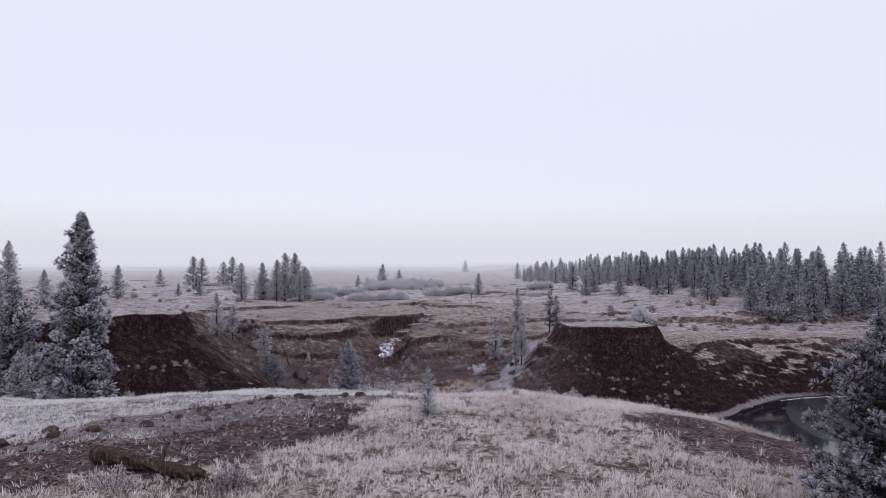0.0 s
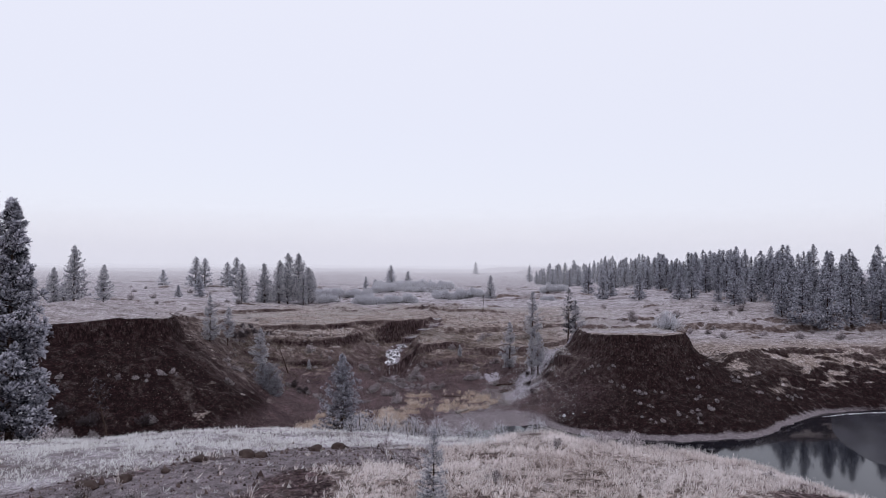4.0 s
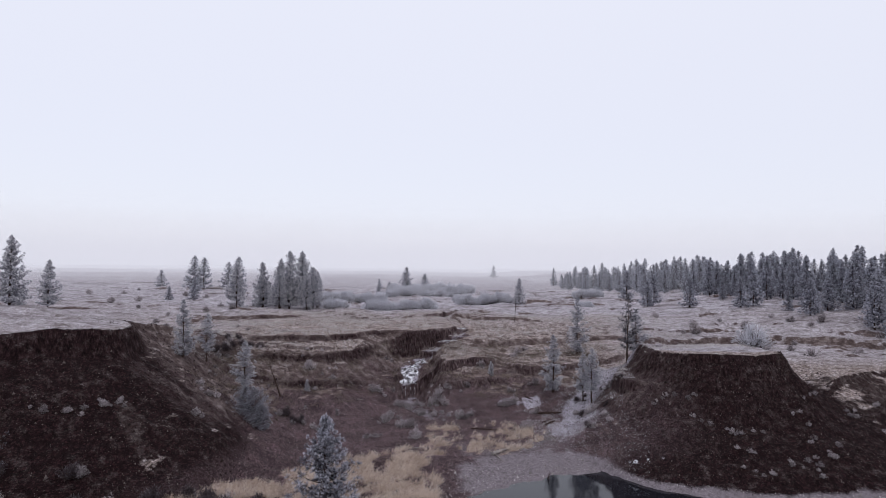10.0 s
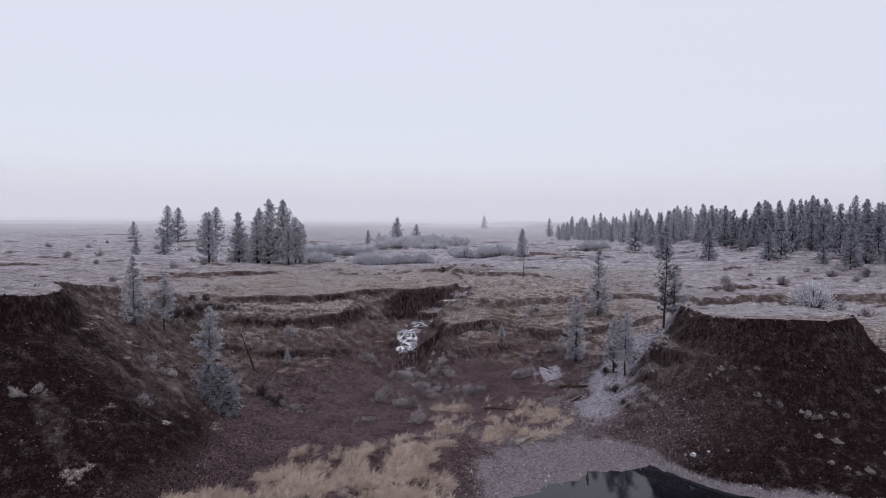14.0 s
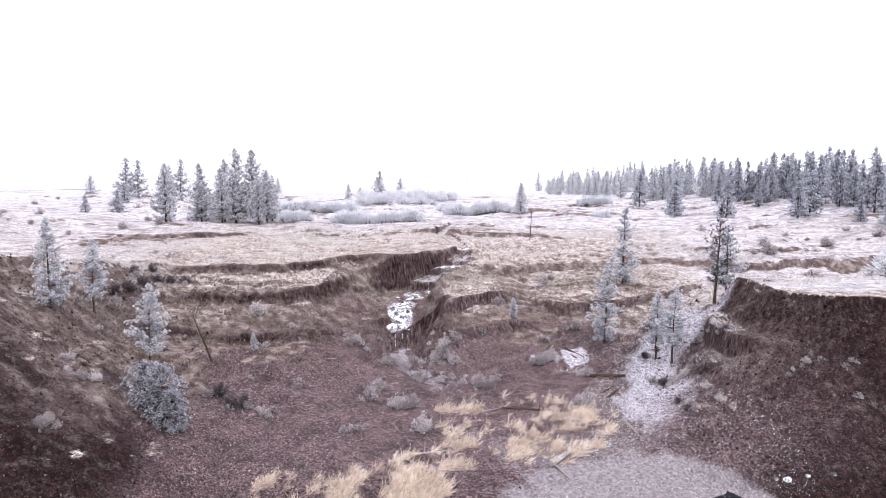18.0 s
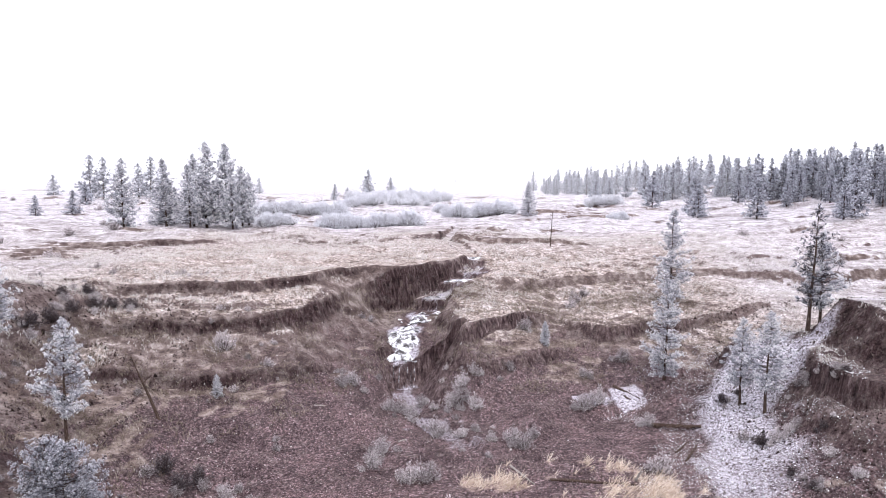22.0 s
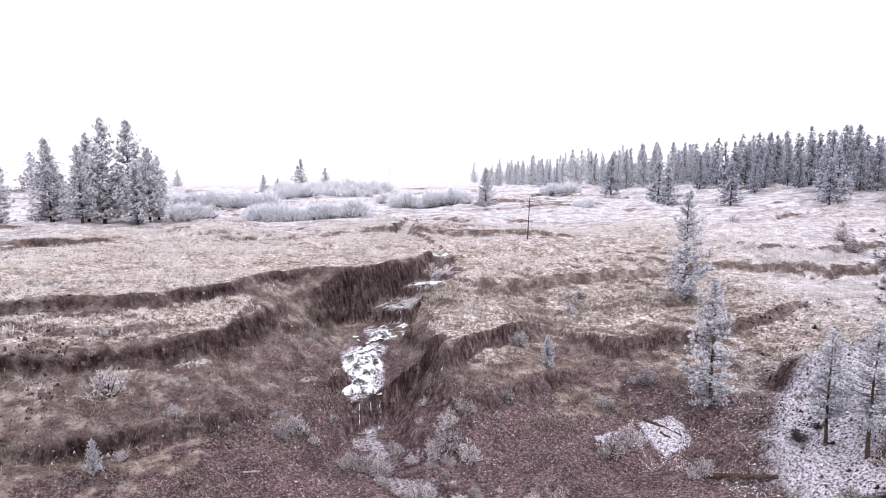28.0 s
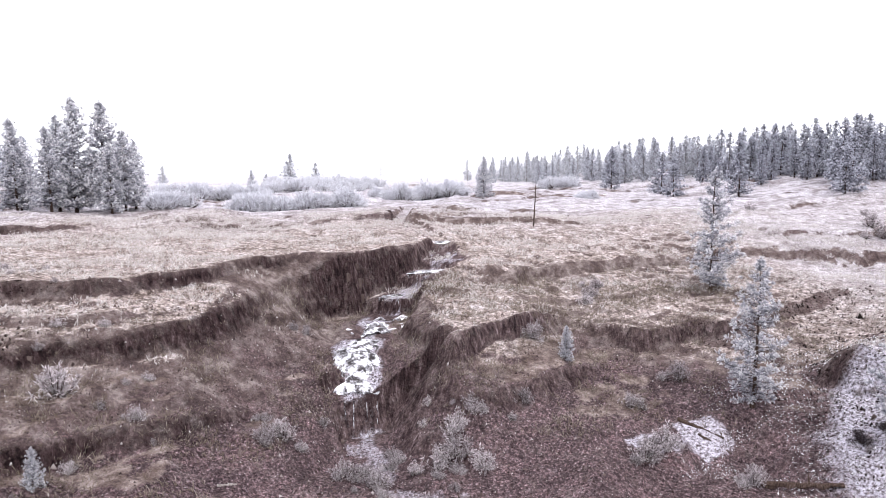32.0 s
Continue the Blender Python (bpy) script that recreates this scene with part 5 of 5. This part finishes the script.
# Jointed basalt standing out of the steep faces.
def columns(name, pts, g, wide, tall, label):
    n, k = len(pts), 6
    a = np.linspace(0, 6.283, k, endpoint=False)[None] + g.uniform(0, 6.28, (n, 1))
    w = wide * g.uniform(0.5, 1.2, (n, 1)) * g.uniform(0.8, 1.2, (n, k))
    h = tall * g.uniform(0.4, 1.25, n)
    lo = np.stack([np.cos(a) * w, np.sin(a) * w, np.repeat(-0.6 * h[:, None], k, 1)], -1)
    hi = np.stack([np.cos(a) * w * 0.85, np.sin(a) * w * 0.85, 0.06 * h[:, None] + g.uniform(-0.3, 0.3, (n, k)) * wide], -1)
    top = np.stack([np.zeros(n), np.zeros(n), 0.08 * h], -1)[:, None]
    v = np.concatenate([lo, hi, top], 1) + pts[:, None]
    j = np.arange(k)
    q = (j + 1) % k
    t = np.concatenate([np.stack([j, q, q + k], -1), np.stack([j, q + k, j + k], -1), np.stack([j + k, q + k, np.full(k, 2 * k)], -1)])
    f = (t[None] + (2 * k + 1) * np.arange(n)[:, None, None]).reshape(-1, 3)
    return tagged(new(name, mesh_of(name, v.reshape(-1, 3), f, m_rock)), label, "rock", kind="stuff")


m_rock, nd, lk, bs = mat("jointed_basalt", 0.93)
gi = nd.new("ShaderNodeNewGeometry")
mp = nd.new("ShaderNodeMapping")
mp.inputs["Scale"].default_value = (1.6, 1.6, 0.4)
lk.new(gi.outputs["Position"], mp.inputs[0])
rn = tex(nd, lk, "Noise", 1.6, mp.outputs[0], 6, 0.7)
rc = ramp(nd, lk, rn.outputs[0], [(0.3, col(0.014, 0.010, 0.010)), (0.48, col(0.05, 0.035, 0.033)), (0.62, col(0.10, 0.075, 0.07)), (0.76, col(0.20, 0.165, 0.155))])
rc = mix(nd, lk, math_node(nd, lk, "MULTIPLY", gi.outputs["Random Per Island"], 0.5), rc, col(0.055, 0.038, 0.034))
# Column tops get a lighter brown: a lit look put into the colour.
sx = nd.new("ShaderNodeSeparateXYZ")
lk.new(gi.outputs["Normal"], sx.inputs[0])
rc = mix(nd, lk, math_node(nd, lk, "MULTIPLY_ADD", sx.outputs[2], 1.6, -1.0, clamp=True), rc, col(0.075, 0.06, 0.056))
lk.new(rc, bs.inputs["Base Color"])
bump(nd, lk, bs, rn.outputs[0], 0.8, 0.15)

pts, g = scatter(60000, -95, 62, 100, 215, 209, lambda x, y, z, sl: 0.22 * (sl > 1.5) * (z > 3) * ((x < -9) | ((x > 24) & (y < 160))) * (0.5 + 1.2 * fbm(x, y, 8, 2, 91)))
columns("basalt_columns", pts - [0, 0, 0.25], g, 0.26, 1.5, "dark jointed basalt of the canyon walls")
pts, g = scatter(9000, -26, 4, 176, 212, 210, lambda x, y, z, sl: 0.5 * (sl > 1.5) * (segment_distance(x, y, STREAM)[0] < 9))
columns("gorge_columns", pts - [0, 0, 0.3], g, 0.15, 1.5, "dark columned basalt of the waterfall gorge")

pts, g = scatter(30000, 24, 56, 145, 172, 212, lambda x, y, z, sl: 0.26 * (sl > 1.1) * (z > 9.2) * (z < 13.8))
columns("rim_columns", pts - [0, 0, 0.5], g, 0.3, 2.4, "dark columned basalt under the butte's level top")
# ---- the falls ----
m_ice, nd, lk, bs = mat("white_ice", 0.35)
gi = nd.new("ShaderNodeNewGeometry")
n1 = tex(nd, lk, "Noise", 1.3, gi.outputs["Position"], 9, 0.74)
lk.new(ramp(nd, lk, n1.outputs[0], [(0.43, col(0.03, 0.025, 0.027)), (0.49, col(0.20, 0.19, 0.21)), (0.55, col(0.62, 0.62, 0.67)), (0.64, col(0.84, 0.84, 0.88))]), bs.inputs["Base Color"])
bump(nd, lk, bs, n1.outputs[0], 0.4, 0.05)


def fall(x, y, low, high, wide, n, label, slant=0.3):
    """Threads of frozen water down a rock step, each with its own length and bulge."""
    ob = new("frozen_waterfall")
    ob.location = (x, y, low)
    rg = np.random.default_rng(int(abs(x * 17 + y * 3)))
    h = high - low
    for k in range(n):
        u = (k + 0.5) / n - 0.5 + rg.normal(0, 0.03)
        t = np.linspace(0, 1, 5)
        top = h * rg.uniform(0.9, 1.06)
        reach = rg.uniform(0.35, 1.0) if wide > 3.4 else rg.uniform(0.15, 0.45)
        zs = top - t * top * reach
        v, f = tube(np.c_[u * wide + rg.normal(0, 0.04, 5), -0.12 - slant * t + rg.normal(0, 0.04, 5), zs], rg.uniform(0.02, 0.045) * np.array([0.5, 1.0, 0.85, 0.7, 0.3]), 6)
        part("ice_thread", mesh_of("ice_thread", v, f, m_ice, True), ob)
    return tagged(ob, label, "waterfall", "falls of the stream")


fall(-15.5, 178.9, 0.4, 3.1, 3.6, 4, "frozen lower fall over a dark rock step")
fall(-12.2, 192.3, 7.2, 8.7, 3.0, 3, "frozen middle fall in the rock gorge")
fall(-9.0, 195.8, 8.9, 10.3, 2.6, 3, "frozen upper fall in the rock gorge")
fall(-5.0, 205.0, 11.6, 12.3, 2.0, 3, "small frozen fall at the plateau's lip")


def sheet(pts, half, lift, label, level=False):
    """A crust of ice lying along a stretch of the stream bed."""
    n, m = 44, 19
    s = np.linspace(0, len(pts) - 1, n)
    cx = np.interp(s, np.arange(len(pts)), [p[0] for p in pts])
    cy = np.interp(s, np.arange(len(pts)), [p[1] for p in pts])
    u = np.linspace(-1, 1, m)
    x = cx[:, None] + u[None] * half * (0.85 + 0.6 * fbm(cx * 2, cy * 2, 3, 2, 95))[:, None] + 0.35 * fbm(cx[:, None] + 3 * u[None], cy[:, None], 0.9, 3, 98)
    y = np.repeat(cy[:, None], m, 1) + 0.3 * fbm(x, cy[:, None], 1.5, 2, 96)
    z = height(x, y) + lift + 0.16 - 0.42 * np.abs(u[None]) ** 2.5 + 0.5 * fbm(x, y, 1.1, 4, 97, 0.6)
    if level:
        z = np.repeat((height(cx, cy) + lift)[:, None], m, 1) + 0.04 * fbm(x, y, 1.2, 3, 97)
    i = np.arange(n * m).reshape(n, m)
    q = np.stack([i[:-1, :-1], i[:-1, 1:], i[1:, 1:], i[1:, :-1]], -1).reshape(-1, 4)
    return tagged(new("ice_crust", mesh_of("ice_crust", np.stack([x, y, z], -1).reshape(-1, 3), q, m_ice, True)), label, "ice", "falls of the stream")


sheet([(-15.9, 179.9), (-15.7, 182.0), (-15.2, 184.2), (-14.9, 185.6)], 2.3, 0.05, "white ice crust over the lower cascade")
sheet([(-13.9, 186.6), (-13.2, 188.6), (-12.9, 190.4)], 2.6, -0.05, "broken white ice on the pool under the middle fall")
sheet([(-11.9, 193.1), (-10.9, 193.9)], 1.5, 0.08, "thin white ice ledge between two rock steps", True)
sheet([(-8.5, 196.6), (-7.2, 198.2)], 1.6, 0.12, "white ice ledge above the upper fall", True)
sheet([(-5.2, 205.6), (-4.6, 206.8)], 1.2, 0.1, "small ice ledge at the plateau's lip", True)
v, f = tube(np.array([(8.2, 120.5, 0), (8.8, 122.2, 0), (11.4, 122.7, 0), (15, 121.8, 0), (19, 119.9, 0), (30, 119.4, 0), (43, 121.4, 0)]), [0.05, 0.1, 0.12, 0.12, 0.1, 0.1, 0.04], 5)
v[:, 2] *= 0.3
tagged(new("ice_edge", mesh_of("ice_edge", v + [0, 0, LAKE + 0.01], f, m_ice, True)), "thin pale ridge of ice across the dark lake", "ice")
m_film, nd, lk, bs = mat("lake_ice", 0.22)
gi = nd.new("ShaderNodeNewGeometry")
n1 = tex(nd, lk, "Noise", 0.25, gi.outputs["Position"], 5)
lk.new(ramp(nd, lk, n1.outputs[0], [(0.35, col(0.012, 0.012, 0.017)), (0.65, col(0.035, 0.035, 0.045))]), bs.inputs["Base Color"])
ICE = [(76, 146), (70, 135), (66.5, 126), (65, 116), (68, 109), (80, 103), (140, 96), (230, 110), (230, 150), (100, 152)]
tagged(new("lake_ice", mesh_of("lake_ice", [(x, y, LAKE + 0.012) for x, y in ICE], [tuple(range(len(ICE)))], m_film)), "thin grey film of ice on the dark lake", "ice")
v, f = tube(np.array([(74, 145.5, 0), (80, 148.2, 0), (88, 150, 0), (100, 151.5, 0)]), [0.1, 0.35, 0.4, 0.1], 5)
v[:, 2] *= 0.3
tagged(new("ice_edge", mesh_of("ice_edge", v + [0, 0, LAKE + 0.01], f, m_ice, True)), "white ice along the far shore of the lake", "ice")
for x, y, s in ((20.9, 136.6, 0.35), (20.2, 137.2, 0.22), (22.6, 136.4, 0.2), (24.6, 136.0, 0.25)):
    g = np.random.default_rng(int(x * 10))
    bm = bmesh.new()
    bmesh.ops.create_icosphere(bm, subdivisions=2, radius=s)
    for q in bm.verts:
        q.co *= 1 + 0.35 * noise.noise(q.co * 4 + Vector((x, y, 0)))
        q.co.z *= 0.7
    me = bpy.data.meshes.new("boulder")
    bm.to_mesh(me)
    bm.free()
    me.materials.append(m_ice)
    ob = new("boulder", me)
    ob.location = (x, y, ground_z(x, y) + 0.1 * s)
    tagged(ob, "white rime-crusted boulder on the scree above the shore", "rock", "white boulders")

for k in range(16):
    u = k / 15
    x = np.interp(u, [0, 0.5, 1], [-19, -12, -5]) + random.uniform(-0.5, 0.5)
    y = np.interp(x, [-30, -17, -13, -11, -8.3, -4, 2], [20, 25.5, 28.5, 32.5, 35.5, 39, 42]) + random.uniform(-0.7, 0.7)
    s = random.uniform(0.14, 0.34)
    bm = bmesh.new()
    bmesh.ops.create_icosphere(bm, subdivisions=2, radius=s)
    for q in bm.verts:
        q.co *= 1 + 0.5 * noise.noise(q.co * 3.5 + Vector((x, y, 0)))
        q.co.z *= 0.7
    me = bpy.data.meshes.new("boulder")
    bm.to_mesh(me)
    bm.free()
    me.materials.append(m_rock)
    ob = new("boulder", me)
    ob.location = (x, y, ground_z(x, y) + 0.15 * s)
    tagged(ob, "dark basalt boulder at the edge of the old track", "rock", "boulders of the track")

# ---- haze over the far plateau, painted by glowing see-through sheets ----
m_haze_sheet, nd, lk, bs = mat("fog_bank", 1.0)
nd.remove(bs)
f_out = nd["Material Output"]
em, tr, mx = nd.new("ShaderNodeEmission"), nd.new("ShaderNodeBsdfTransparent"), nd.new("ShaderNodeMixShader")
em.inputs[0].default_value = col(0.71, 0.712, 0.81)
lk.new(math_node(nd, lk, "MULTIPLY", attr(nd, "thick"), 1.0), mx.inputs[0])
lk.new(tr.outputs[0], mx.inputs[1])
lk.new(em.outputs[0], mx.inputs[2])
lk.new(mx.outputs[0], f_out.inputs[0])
# Added veils in the horizon's colour, each further one denser, to imitate haze.
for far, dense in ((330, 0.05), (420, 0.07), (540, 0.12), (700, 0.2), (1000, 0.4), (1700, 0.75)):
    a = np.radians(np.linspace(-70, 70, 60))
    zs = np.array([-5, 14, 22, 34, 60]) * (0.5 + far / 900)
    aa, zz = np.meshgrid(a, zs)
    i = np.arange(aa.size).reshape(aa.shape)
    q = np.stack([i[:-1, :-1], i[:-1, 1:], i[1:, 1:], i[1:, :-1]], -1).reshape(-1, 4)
    me = mesh_of("fog_bank", np.stack([np.sin(aa) * far, np.cos(aa) * far, zz + 10], -1).reshape(-1, 3), q, m_haze_sheet, True)
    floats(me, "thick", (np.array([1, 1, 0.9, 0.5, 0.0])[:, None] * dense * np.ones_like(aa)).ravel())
    ob = tagged(new("fog_bank", me), "glowing see-through sheet painting haze over the far plateau", "fog", kind="structure")
